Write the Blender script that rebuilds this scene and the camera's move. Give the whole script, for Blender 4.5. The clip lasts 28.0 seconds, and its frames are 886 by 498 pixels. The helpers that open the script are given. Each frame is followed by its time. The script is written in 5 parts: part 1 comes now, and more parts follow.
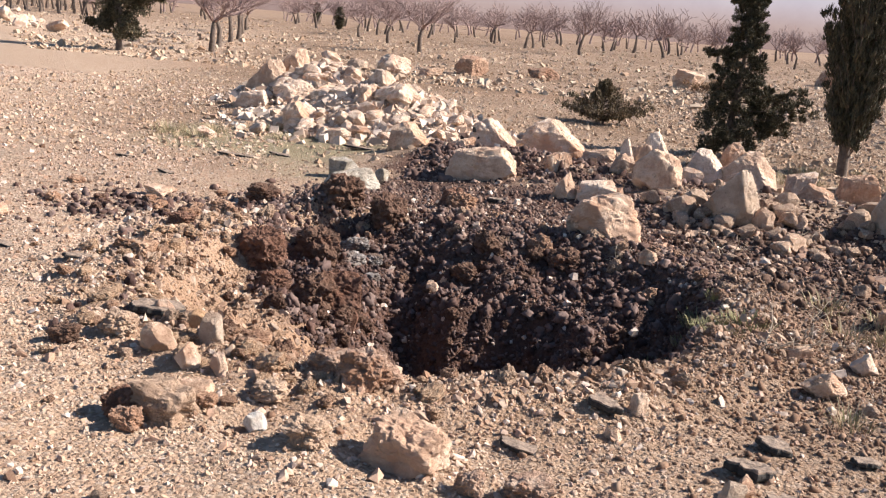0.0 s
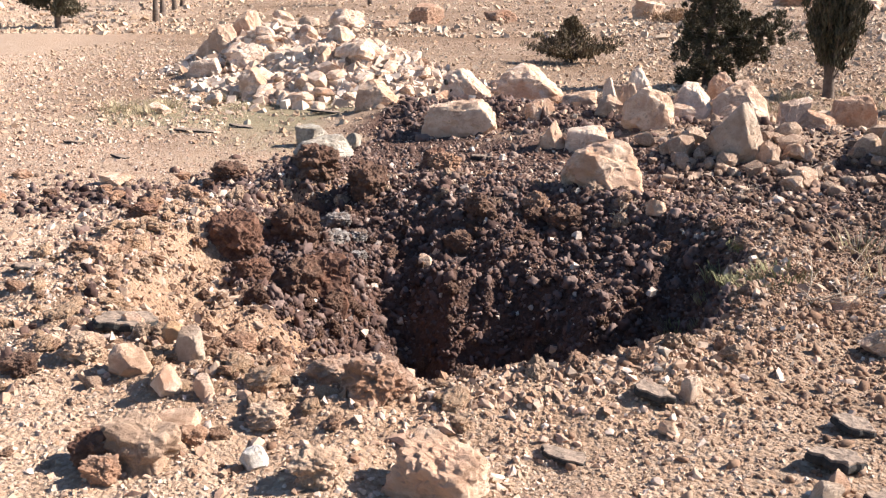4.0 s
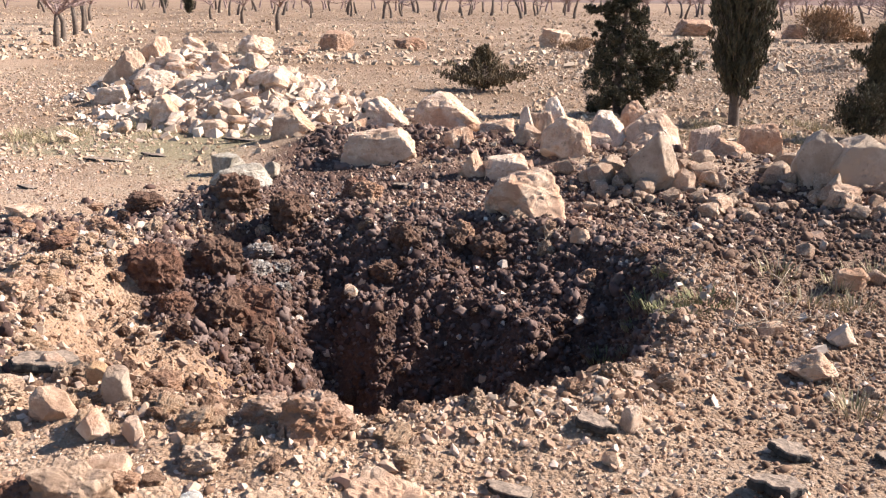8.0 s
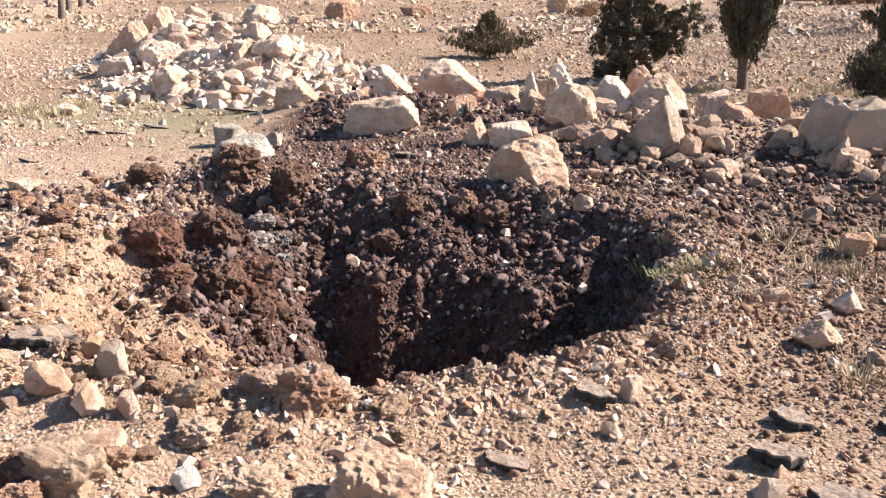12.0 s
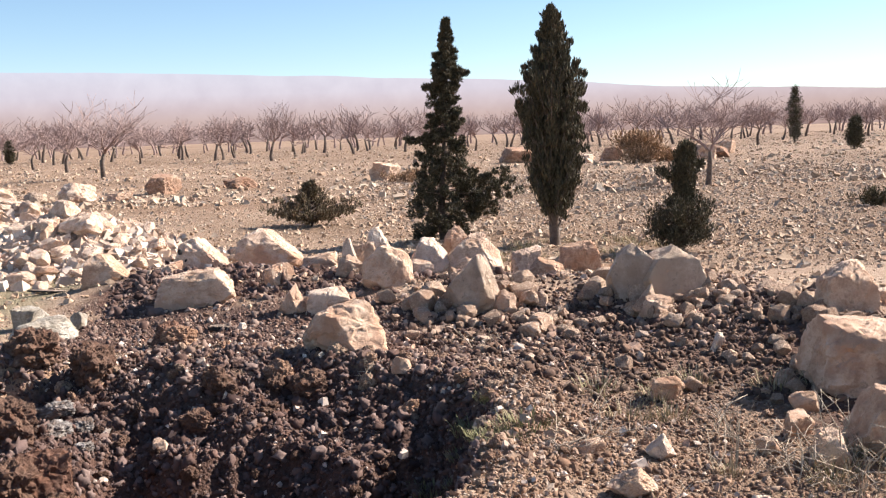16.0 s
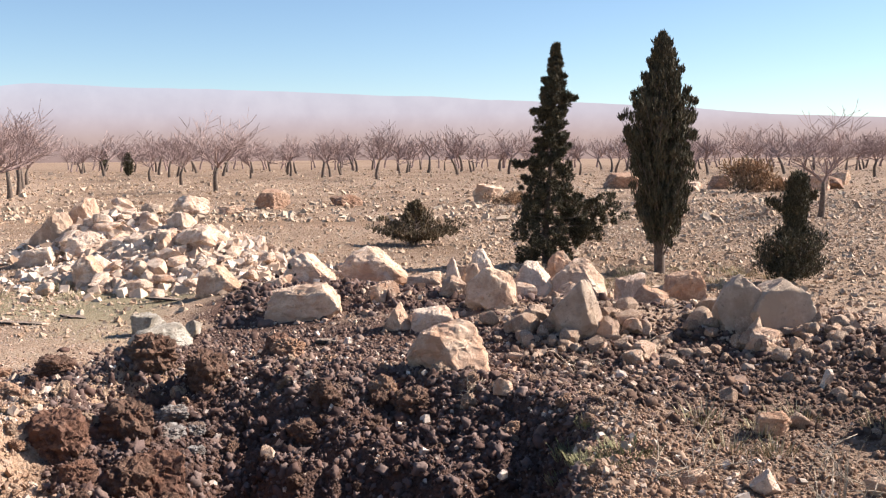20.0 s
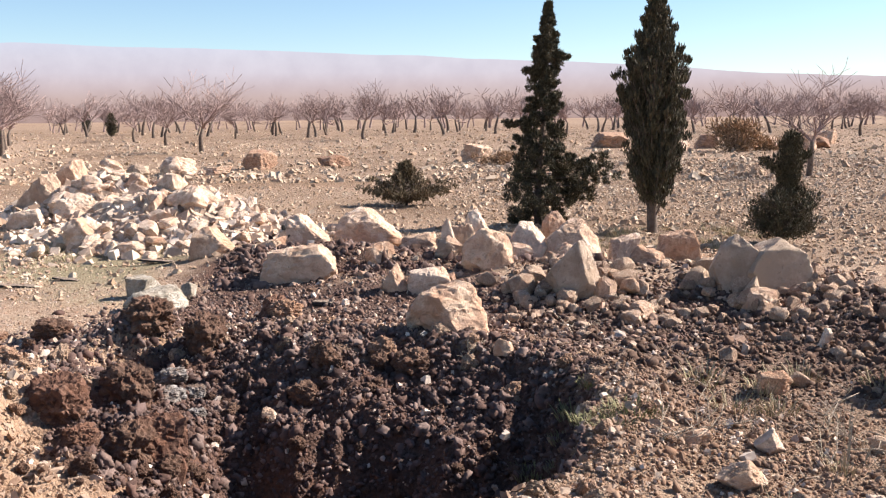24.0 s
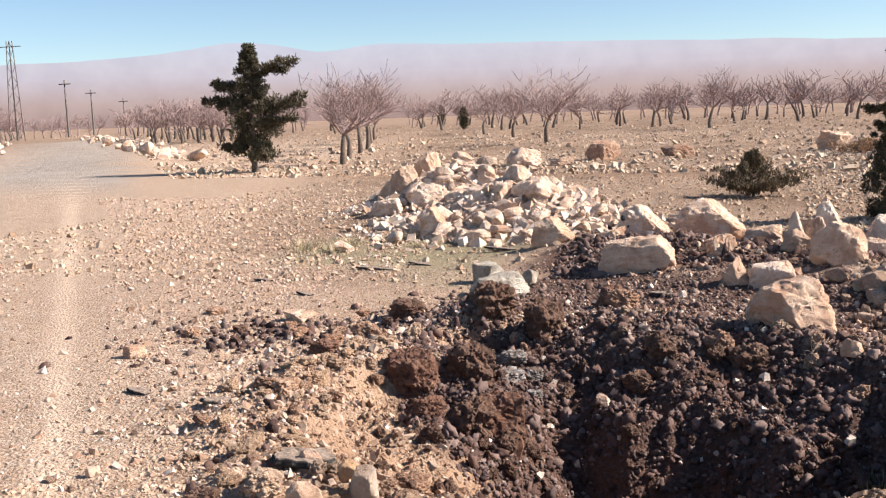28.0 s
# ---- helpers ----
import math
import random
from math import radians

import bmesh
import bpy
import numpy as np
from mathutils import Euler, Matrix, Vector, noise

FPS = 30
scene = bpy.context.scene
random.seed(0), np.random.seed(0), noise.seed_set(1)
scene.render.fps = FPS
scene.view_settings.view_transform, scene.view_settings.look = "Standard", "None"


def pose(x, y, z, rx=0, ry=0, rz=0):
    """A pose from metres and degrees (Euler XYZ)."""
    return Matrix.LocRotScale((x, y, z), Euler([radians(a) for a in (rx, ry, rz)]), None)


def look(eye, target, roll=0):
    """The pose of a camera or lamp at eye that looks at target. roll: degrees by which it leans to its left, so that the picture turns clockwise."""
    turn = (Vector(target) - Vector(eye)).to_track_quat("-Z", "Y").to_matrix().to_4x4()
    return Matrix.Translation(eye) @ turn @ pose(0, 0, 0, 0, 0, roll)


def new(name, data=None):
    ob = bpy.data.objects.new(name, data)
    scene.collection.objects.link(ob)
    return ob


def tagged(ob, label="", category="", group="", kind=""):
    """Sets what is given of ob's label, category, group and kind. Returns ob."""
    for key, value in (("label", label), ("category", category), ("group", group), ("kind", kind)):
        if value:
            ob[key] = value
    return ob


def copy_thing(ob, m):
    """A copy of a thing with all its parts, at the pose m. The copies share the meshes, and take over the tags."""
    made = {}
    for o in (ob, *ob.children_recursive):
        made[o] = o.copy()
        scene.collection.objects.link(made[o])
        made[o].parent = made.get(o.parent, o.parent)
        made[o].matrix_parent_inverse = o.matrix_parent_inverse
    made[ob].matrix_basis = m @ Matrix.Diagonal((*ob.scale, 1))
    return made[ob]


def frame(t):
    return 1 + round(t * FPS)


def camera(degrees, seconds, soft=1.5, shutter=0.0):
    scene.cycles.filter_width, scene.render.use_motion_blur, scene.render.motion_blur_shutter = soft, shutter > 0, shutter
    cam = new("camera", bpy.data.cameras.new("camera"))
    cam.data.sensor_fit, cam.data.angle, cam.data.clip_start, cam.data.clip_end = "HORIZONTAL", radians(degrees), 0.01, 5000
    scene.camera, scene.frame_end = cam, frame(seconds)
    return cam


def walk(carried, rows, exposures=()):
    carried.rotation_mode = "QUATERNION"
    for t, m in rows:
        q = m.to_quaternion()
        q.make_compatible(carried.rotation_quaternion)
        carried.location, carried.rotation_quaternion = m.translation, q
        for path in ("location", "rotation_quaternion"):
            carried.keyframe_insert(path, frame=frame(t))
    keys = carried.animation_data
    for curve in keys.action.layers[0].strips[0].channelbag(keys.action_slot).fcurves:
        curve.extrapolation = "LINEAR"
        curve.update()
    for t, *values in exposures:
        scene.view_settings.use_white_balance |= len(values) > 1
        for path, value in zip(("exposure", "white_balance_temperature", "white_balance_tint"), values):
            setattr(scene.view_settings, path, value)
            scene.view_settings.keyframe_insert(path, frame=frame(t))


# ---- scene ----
cam = camera(48.0, 28.0, soft=1.25)
PATH = [
    (0, (0.303, -0.697, 1.626), (-0.072, 1.215, 1.177), 4.5),
    (0.5, (0.22, -0.638, 1.628), (-0.054, 1.28, 1.129), 5.9),
    (1, (0.203, -0.557, 1.617), (-0.086, 1.351, 1.092), 2.5),
    (1.5, (0.211, -0.417, 1.625), (-0.083, 1.487, 1.09), -0.3),
    (2, (0.114, -0.295, 1.606), (-0.202, 1.609, 1.082), -1.3),
    (2.5, (-0.054, -0.226, 1.595), (-0.258, 1.685, 1.041), 0.7),
    (4.5, (0.041, -0.09, 1.605), (-0.282, 1.812, 1.076), -0.2),
    (5, (0.035, -0.078, 1.615), (-0.281, 1.851, 1.195), -0.1),
    (5.5, (-0.017, -0.113, 1.621), (-0.269, 1.836, 1.25), 0.2),
    (6, (-0.055, -0.132, 1.627), (-0.228, 1.834, 1.302), 0.1),
    (6.5, (-0.082, -0.135, 1.633), (-0.216, 1.838, 1.338), 0.8),
    (7, (-0.091, -0.131, 1.621), (-0.207, 1.844, 1.324), 0.9),
    (7.5, (-0.09, -0.097, 1.612), (-0.194, 1.854, 1.186), 0.9),
    (8, (-0.092, -0.071, 1.612), (-0.216, 1.863, 1.12), 0.6),
    (8.5, (-0.093, -0.058, 1.609), (-0.252, 1.868, 1.096), 0.5),
    (9, (-0.119, -0.034, 1.605), (-0.325, 1.878, 1.058), 0.8),
    (9.5, (-0.069, -0.014, 1.607), (-0.289, 1.868, 0.966), 0.8),
    (10, (-0.053, -0.006, 1.603), (-0.247, 1.886, 0.983), 0.3),
    (10.5, (-0.046, -0.01, 1.601), (-0.233, 1.888, 0.996), -0.5),
    (11, (-0.035, -0.019, 1.6), (-0.214, 1.885, 1.014), -1.4),
    (11.5, (-0.047, -0.019, 1.602), (-0.213, 1.891, 1.032), -0.5),
    (13.5, (0.015, 0.039, 1.578), (-0.064, 1.988, 1.134), -1.4),
    (14, (0.017, 0.05, 1.568), (-0.044, 2.011, 1.179), -1.8),
    (14.5, (0.032, 0.053, 1.565), (-0.006, 2.018, 1.193), -2.8),
    (15, (0.079, 0.077, 1.568), (0.107, 2.05, 1.246), -3.1),
    (15.5, (0.087, 0.106, 1.575), (0.219, 2.084, 1.307), 0.3),
    (16, (0.112, 0.108, 1.575), (0.297, 2.086, 1.34), -1.9),
    (16.5, (0.122, 0.115, 1.56), (0.35, 2.086, 1.309), -1.0),
    (17, (0.127, 0.108, 1.56), (0.343, 2.077, 1.285), -0.2),
    (17.5, (0.125, 0.106, 1.571), (0.348, 2.075, 1.299), -0.7),
    (18, (0.092, 0.077, 1.585), (0.226, 2.058, 1.345), -0.8),
    (18.5, (0.072, 0.025, 1.599), (0.144, 2.011, 1.377), -0.3),
    (19, (0.061, 0.026, 1.597), (0.071, 2.015, 1.392), -0.3),
    (19.5, (0.058, 0.022, 1.595), (0.043, 2.012, 1.398), 0.2),
    (20, (0.064, 0.018, 1.592), (0.05, 2.009, 1.404), -0.4),
    (20.5, (0.07, 0.02, 1.594), (0.075, 2.012, 1.413), -0.6),
    (21, (0.075, 0.036, 1.587), (0.106, 2.026, 1.391), -1.1),
    (21.5, (0.067, 0.047, 1.577), (0.146, 2.031, 1.338), -0.9),
    (22, (0.046, 0.057, 1.595), (0.101, 2.039, 1.333), -0.6),
    (22.5, (0.031, 0.057, 1.589), (0.074, 2.038, 1.311), -1.2),
    (24.5, (-0.045, 0.043, 1.597), (-0.042, 2.025, 1.331), -0.3),
    (25, (-0.048, 0.03, 1.593), (-0.072, 2.009, 1.305), -0.5),
    (25.5, (-0.053, 0.004, 1.597), (-0.12, 1.976, 1.269), -0.2),
    (26, (-0.071, -0.047, 1.597), (-0.223, 1.909, 1.205), -0.5),
    (26.5, (-0.069, -0.014, 1.582), (-0.383, 1.903, 1.106), -0.7),
    (27, (-0.08, -0.028, 1.575), (-0.578, 1.833, 1.04), -0.8),
    (27.5, (-0.044, -0.056, 1.59), (-0.688, 1.777, 1.114), -1.0),
    (28, (0.02, -0.069, 1.614), (-0.634, 1.802, 1.341), -2.0),
]
walk(cam, [(t, look(eye, target, roll)) for t, eye, target, roll in PATH],
     [(0, 1.22), (1, 1.32), (2.5, 1.4), (5, 1.54), (7, 1.42), (8, 1.48), (9, 1.6), (10, 1.56), (11.5, 1.6), (14, 1.65), (16, 1.45), (18, 1.38), (19.5, 1.35), (21, 1.28), (22, 1.36), (25, 1.4), (26.5, 1.42), (27.3, 1.42), (28, 1.26)])

# ---- world, sun and exposure ----
SUN_AZ, SUN_EL = 74.0, 36.0          # degrees clockwise from +y, degrees above the horizon
world = bpy.data.worlds.new("world")
scene.world = world
world.use_nodes = True
wn = world.node_tree.nodes
sky = wn.new("ShaderNodeTexSky")
sky.sky_type = "NISHITA"
sky.sun_disc = False
sky.sun_elevation = radians(SUN_EL)
sky.sun_rotation = radians(SUN_AZ)
sky.air_density, sky.dust_density, sky.ozone_density = 0.85, 0.1, 3.0
world.node_tree.links.new(sky.outputs[0], wn["Background"].inputs[0])
wn["Background"].inputs[1].default_value = 0.061
sun = new("sun", bpy.data.lights.new("sun", "SUN"))
sun.data.energy, sun.data.angle, sun.data.color = 4.65, radians(0.55), (1.0, 0.905, 0.825)
to_sun = Vector((math.sin(radians(SUN_AZ)) * math.cos(radians(SUN_EL)), math.cos(radians(SUN_AZ)) * math.cos(radians(SUN_EL)), math.sin(radians(SUN_EL))))
sun.matrix_world = look(to_sun * 50, (0, 0, 0))

# ---- materials ----
def material(name, rough=0.9):
    m = bpy.data.materials.new(name)
    m.use_nodes = True
    b = m.node_tree.nodes["Principled BSDF"]
    b.inputs["Roughness"].default_value = rough
    b.inputs["Specular IOR Level"].default_value = 0.25
    return m, m.node_tree.nodes, m.node_tree.links, b


def ramp(n, l, source, stops):
    r = n.new("ShaderNodeValToRGB")
    while len(r.color_ramp.elements) < len(stops):
        r.color_ramp.elements.new(0.5)
    for e, (at, colour) in zip(r.color_ramp.elements, stops):
        e.position, e.color = at, (*colour, 1)
    l.new(source, r.inputs[0])
    return r.outputs[0]


def noise_tex(n, l, coord, scale, detail=4.0, rough=0.6):
    t = n.new("ShaderNodeTexNoise")
    t.inputs["Scale"].default_value, t.inputs["Detail"].default_value, t.inputs["Roughness"].default_value = scale, detail, rough
    l.new(coord, t.inputs["Vector"])
    return t.outputs["Fac"]


def mix(n, l, fac, a, b, kind="MIX"):
    m = n.new("ShaderNodeMix")
    m.data_type, m.blend_type = "RGBA", kind
    for socket, value in ((m.inputs[0], fac), (m.inputs[6], a), (m.inputs[7], b)):
        if isinstance(value, (int, float)):
            socket.default_value = value
        elif isinstance(value, tuple):
            socket.default_value = (*value, 1)
        else:
            l.new(value, socket)
    return m.outputs[2]


def bump(n, l, b, height, strength, distance):
    u = n.new("ShaderNodeBump")
    u.inputs["Strength"].default_value, u.inputs["Distance"].default_value = strength, distance
    l.new(height, u.inputs["Height"])
    l.new(u.outputs[0], b.inputs["Normal"])


def attribute(n, name):
    a = n.new("ShaderNodeAttribute")
    a.attribute_name = name
    return a.outputs["Fac"]


def spot(n, l, coord, scale, low, high):
    """A soft mask from noise."""
    f = noise_tex(n, l, coord, scale, 5.0, 0.65)
    r = n.new("ShaderNodeMapRange")
    r.inputs[1].default_value, r.inputs[2].default_value = low, high
    l.new(f, r.inputs[0])
    return r.outputs[0]


def ground_material():
    m, n, l, b = material("stony_soil", 0.95)
    p = n.new("ShaderNodeNewGeometry").outputs["Position"]
    fine, coarse = noise_tex(n, l, p, 42.0, 6.0, 0.7), noise_tex(n, l, p, 1.3, 5.0, 0.6)
    tan = mix(n, l, 0.5, ramp(n, l, fine, [(0.3, (0.26, 0.165, 0.102)), (0.5, (0.41, 0.29, 0.198)), (0.7, (0.53, 0.41, 0.305))]),
              ramp(n, l, coarse, [(0.35, (0.41, 0.275, 0.18)), (0.65, (0.505, 0.38, 0.275))]))
    ochre = mix(n, l, 0.5, ramp(n, l, fine, [(0.3, (0.24, 0.13, 0.075)), (0.7, (0.46, 0.3, 0.195))]), (0.37, 0.232, 0.145))
    burnt = mix(n, l, 0.45, ramp(n, l, fine, [(0.3, (0.037, 0.020, 0.015)), (0.55, (0.106, 0.060, 0.044)), (0.75, (0.188, 0.116, 0.087))]),
                ramp(n, l, noise_tex(n, l, p, 3.0, 4.0), [(0.35, (0.067, 0.043, 0.036)), (0.65, (0.165, 0.085, 0.057))]))
    road = mix(n, l, 0.5, ramp(n, l, fine, [(0.3, (0.27, 0.225, 0.185)), (0.7, (0.38, 0.325, 0.275))]), ramp(n, l, noise_tex(n, l, p, 0.7, 5.0), [(0.35, (0.27, 0.225, 0.185)), (0.65, (0.39, 0.335, 0.285))]))
    wheel = ramp(n, l, fine, [(0.3, (0.57, 0.415, 0.3)), (0.7, (0.69, 0.53, 0.4))])
    brown = ramp(n, l, fine, [(0.3, (0.101, 0.061, 0.038)), (0.5, (0.199, 0.125, 0.078)), (0.7, (0.297, 0.203, 0.133))])
    grass = ramp(n, l, fine, [(0.3, (0.12, 0.12, 0.06)), (0.7, (0.32, 0.3, 0.17))])
    cell = n.new("ShaderNodeTexVoronoi")
    cell.inputs["Scale"].default_value = 48.0
    l.new(p, cell.inputs["Vector"])
    shade = n.new("ShaderNodeSeparateColor")
    l.new(cell.outputs["Color"], shade.inputs[0])
    chips = ramp(n, l, shade.outputs[0], [(0.2, (0.285, 0.18, 0.118)), (0.6, (0.44, 0.31, 0.215)), (0.95, (0.58, 0.465, 0.37))])
    tan = mix(n, l, 0.55, tan, chips)
    c = mix(n, l, attribute(n, "ochre"), tan, ochre)
    c = mix(n, l, attribute(n, "brown"), c, brown)
    c = mix(n, l, attribute(n, "road"), c, road)
    c = mix(n, l, attribute(n, "wheel"), c, wheel)
    c = mix(n, l, attribute(n, "grass"), c, grass)
    c = mix(n, l, attribute(n, "burnt"), c, burnt)
    l.new(c, b.inputs["Base Color"])
    h = n.new("ShaderNodeMath")
    h.operation = "ADD"
    l.new(noise_tex(n, l, p, 60.0, 5.0, 0.7), h.inputs[0])
    l.new(noise_tex(n, l, p, 15.0, 4.0, 0.6), h.inputs[1])
    h2 = n.new("ShaderNodeMath")
    h2.operation = "SUBTRACT"
    l.new(h.outputs[0], h2.inputs[0])
    l.new(cell.outputs["Distance"], h2.inputs[1])
    bump(n, l, b, h2.outputs[0], 0.9, 0.018)
    return m


def rock_material(name, low, mid, high, stain=(0.42, 0.24, 0.13), amount=0.35, scale=1.0, cap=0.0):
    m, n, l, b = material(name, 0.9)
    o = n.new("ShaderNodeObjectInfo")
    tc = n.new("ShaderNodeTexCoord").outputs["Object"]
    v = n.new("ShaderNodeVectorMath")
    v.operation = "ADD"
    l.new(tc, v.inputs[0])
    s = n.new("ShaderNodeVectorMath")
    s.operation = "SCALE"
    s.inputs[0].default_value = (13.0, 7.0, 5.0)
    l.new(o.outputs["Random"], s.inputs["Scale"])
    l.new(s.outputs[0], v.inputs[1])
    p = v.outputs[0]
    c = ramp(n, l, noise_tex(n, l, p, 6.0 * scale, 9.0, 0.74), [(0.36, tuple(0.75 * k for k in low)), (0.43, low), (0.52, mid), (0.62, high)])
    c = mix(n, l, spot(n, l, p, 3.2 * scale, 0.5, 0.62), c, stain)
    c = mix(n, l, spot(n, l, p, 24.0 * scale, 0.58, 0.72), c, tuple(0.35 * k for k in mid))
    c = mix(n, l, amount, c, mix(n, l, o.outputs["Random"], low, high))
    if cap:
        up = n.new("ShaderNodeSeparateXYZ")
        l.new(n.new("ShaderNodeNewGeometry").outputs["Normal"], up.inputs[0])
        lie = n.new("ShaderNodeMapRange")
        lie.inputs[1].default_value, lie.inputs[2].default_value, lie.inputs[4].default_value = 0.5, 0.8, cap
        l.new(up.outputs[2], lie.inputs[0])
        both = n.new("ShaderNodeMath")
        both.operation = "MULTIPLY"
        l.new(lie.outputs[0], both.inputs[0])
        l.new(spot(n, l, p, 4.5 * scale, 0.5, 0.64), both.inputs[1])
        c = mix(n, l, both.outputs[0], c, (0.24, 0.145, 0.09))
    l.new(c, b.inputs["Base Color"])
    bump(n, l, b, noise_tex(n, l, p, 17.0 * scale, 9.0, 0.76), 1.0, 0.026 / scale)
    return m


def island_material(name, colours, rough=0.92, bump_scale=30.0):
    """Loose small pieces in one mesh, each of its own shade."""
    m, n, l, b = material(name, rough)
    g = n.new("ShaderNodeNewGeometry")
    stops = [(k / max(1, len(colours) - 1), c) for k, c in enumerate(colours)]
    c = ramp(n, l, g.outputs["Random Per Island"], stops)
    f = noise_tex(n, l, g.outputs["Position"], bump_scale, 5.0, 0.7)
    c = mix(n, l, 0.45, c, ramp(n, l, f, [(0.3, (0.35, 0.33, 0.3)), (0.7, (1.0, 1.0, 1.0))]), "MULTIPLY")
    l.new(c, b.inputs["Base Color"])
    bump(n, l, b, f, 0.5, 0.01)
    return m


def plain(name, a, c, rough=0.85, scale=20.0):
    m, n, l, b = material(name, rough)
    p = n.new("ShaderNodeTexCoord").outputs["Object"]
    f = noise_tex(n, l, p, scale, 6.0, 0.65)
    l.new(ramp(n, l, f, [(0.3, a), (0.7, c)]), b.inputs["Base Color"])
    bump(n, l, b, f, 0.5, 0.02)
    return m


SOIL = ground_material()
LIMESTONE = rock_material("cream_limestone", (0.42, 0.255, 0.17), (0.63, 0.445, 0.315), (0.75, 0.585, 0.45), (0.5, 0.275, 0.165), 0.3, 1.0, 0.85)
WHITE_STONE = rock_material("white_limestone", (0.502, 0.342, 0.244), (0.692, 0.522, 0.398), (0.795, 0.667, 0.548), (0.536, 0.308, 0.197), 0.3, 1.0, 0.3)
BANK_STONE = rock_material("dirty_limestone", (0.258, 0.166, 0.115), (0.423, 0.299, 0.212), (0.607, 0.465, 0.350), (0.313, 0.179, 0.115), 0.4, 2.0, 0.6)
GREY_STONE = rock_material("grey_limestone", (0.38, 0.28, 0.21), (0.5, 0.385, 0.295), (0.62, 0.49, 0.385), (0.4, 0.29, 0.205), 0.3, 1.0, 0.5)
RED_STONE = rock_material("red_brown_stone", (0.2, 0.11, 0.07), (0.34, 0.2, 0.13), (0.5, 0.34, 0.24), (0.3, 0.15, 0.09))
CLOD = rock_material("dry_earth_clod", (0.18, 0.098, 0.062), (0.33, 0.2, 0.13), (0.47, 0.325, 0.225), (0.28, 0.152, 0.09), 0.2, 2.0)
TAN_CLOD = rock_material("tan_earth_crust", (0.28, 0.17, 0.1), (0.42, 0.28, 0.18), (0.55, 0.41, 0.29), (0.36, 0.2, 0.11), 0.25, 2.0)
GREY_CLOD = rock_material("grey_earth_clod", (0.27, 0.18, 0.12), (0.42, 0.29, 0.2), (0.54, 0.4, 0.29), (0.2, 0.13, 0.09), 0.2, 2.0)
DARK_CLOD = rock_material("burnt_earth_clod", (0.065, 0.037, 0.026), (0.130, 0.073, 0.050), (0.207, 0.128, 0.088), (0.115, 0.056, 0.035), 0.2, 2.0)
ASPHALT = plain("broken_asphalt", (0.018, 0.017, 0.016), (0.06, 0.056, 0.052), 0.9, 40.0)
ASPHALT_TOP = plain("dusty_asphalt_top", (0.1, 0.08, 0.066), (0.36, 0.27, 0.205), 0.95, 45.0)
CHALK = island_material("pale_stone_chips", [(0.387, 0.262, 0.184), (0.569, 0.432, 0.333), (0.682, 0.546, 0.437), (0.773, 0.660, 0.564), (0.501, 0.353, 0.253)])
PEBBLE = island_material("tan_pebbles", [(0.234, 0.137, 0.09), (0.445, 0.306, 0.217), (0.573, 0.432, 0.33), (0.508, 0.316, 0.217), (0.701, 0.58, 0.49), (0.382, 0.262, 0.194)])
FIELD_STONE = island_material("field_stones", [(0.342, 0.223, 0.144), (0.477, 0.339, 0.233), (0.558, 0.423, 0.305), (0.621, 0.499, 0.381), (0.423, 0.276, 0.178)])
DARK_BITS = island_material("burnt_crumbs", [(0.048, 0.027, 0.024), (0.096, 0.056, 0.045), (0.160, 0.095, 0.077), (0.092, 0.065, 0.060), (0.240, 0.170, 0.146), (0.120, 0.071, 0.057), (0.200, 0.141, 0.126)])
BROWN_BITS = island_material("brown_crumbs", [(0.135, 0.077, 0.051), (0.225, 0.137, 0.090), (0.306, 0.198, 0.135), (0.198, 0.113, 0.072), (0.378, 0.270, 0.194)])
# paler copy of the burnt crumbs: sunlight on the back bank painted in
LIT_CAST_BITS = island_material("lit_cast_crumbs", [(0.085, 0.05, 0.041), (0.14, 0.084, 0.066), (0.21, 0.13, 0.102), (0.13, 0.094, 0.082), (0.32, 0.23, 0.185), (0.17, 0.1, 0.076)])
BANK_BITS = island_material("bank_crumbs", [(0.06, 0.034, 0.025), (0.11, 0.065, 0.046), (0.165, 0.1, 0.07), (0.1, 0.066, 0.052), (0.23, 0.15, 0.105)])
RIM_BITS = island_material("rim_crumbs", [(0.2, 0.12, 0.08), (0.34, 0.225, 0.155), (0.46, 0.335, 0.245), (0.27, 0.155, 0.095), (0.56, 0.44, 0.34), (0.15, 0.09, 0.062)])
LEAF = island_material("conifer_leaf", [(0.042, 0.038, 0.023), (0.072, 0.064, 0.037), (0.125, 0.108, 0.062), (0.105, 0.08, 0.051)], 0.7)
SHRUB_LEAF = island_material("shrub_leaf", [(0.075, 0.058, 0.032), (0.125, 0.096, 0.052), (0.19, 0.145, 0.085), (0.2, 0.13, 0.075)], 0.75)
BUSH_LEAF = island_material("bush_leaf", [(0.06, 0.05, 0.027), (0.1, 0.083, 0.042), (0.15, 0.122, 0.065), (0.16, 0.105, 0.06)], 0.75)
BARK = plain("grey_bark", (0.07, 0.05, 0.04), (0.2, 0.155, 0.125), 0.95, 14.0)
TWIG = plain("reddish_bare_twig", (0.21, 0.142, 0.128), (0.38, 0.28, 0.255), 0.9, 10.0)
STRAW = island_material("dry_straw", [(0.42, 0.33, 0.2), (0.6, 0.5, 0.34), (0.3, 0.24, 0.14), (0.2, 0.22, 0.1)])
GREEN_BLADE = island_material("grey_green_blade", [(0.2, 0.2, 0.1), (0.3, 0.28, 0.15), (0.16, 0.17, 0.08), (0.4, 0.34, 0.2)])
RUSSET = island_material("dry_russet_scrub", [(0.34, 0.21, 0.12), (0.45, 0.3, 0.185), (0.25, 0.15, 0.09)])
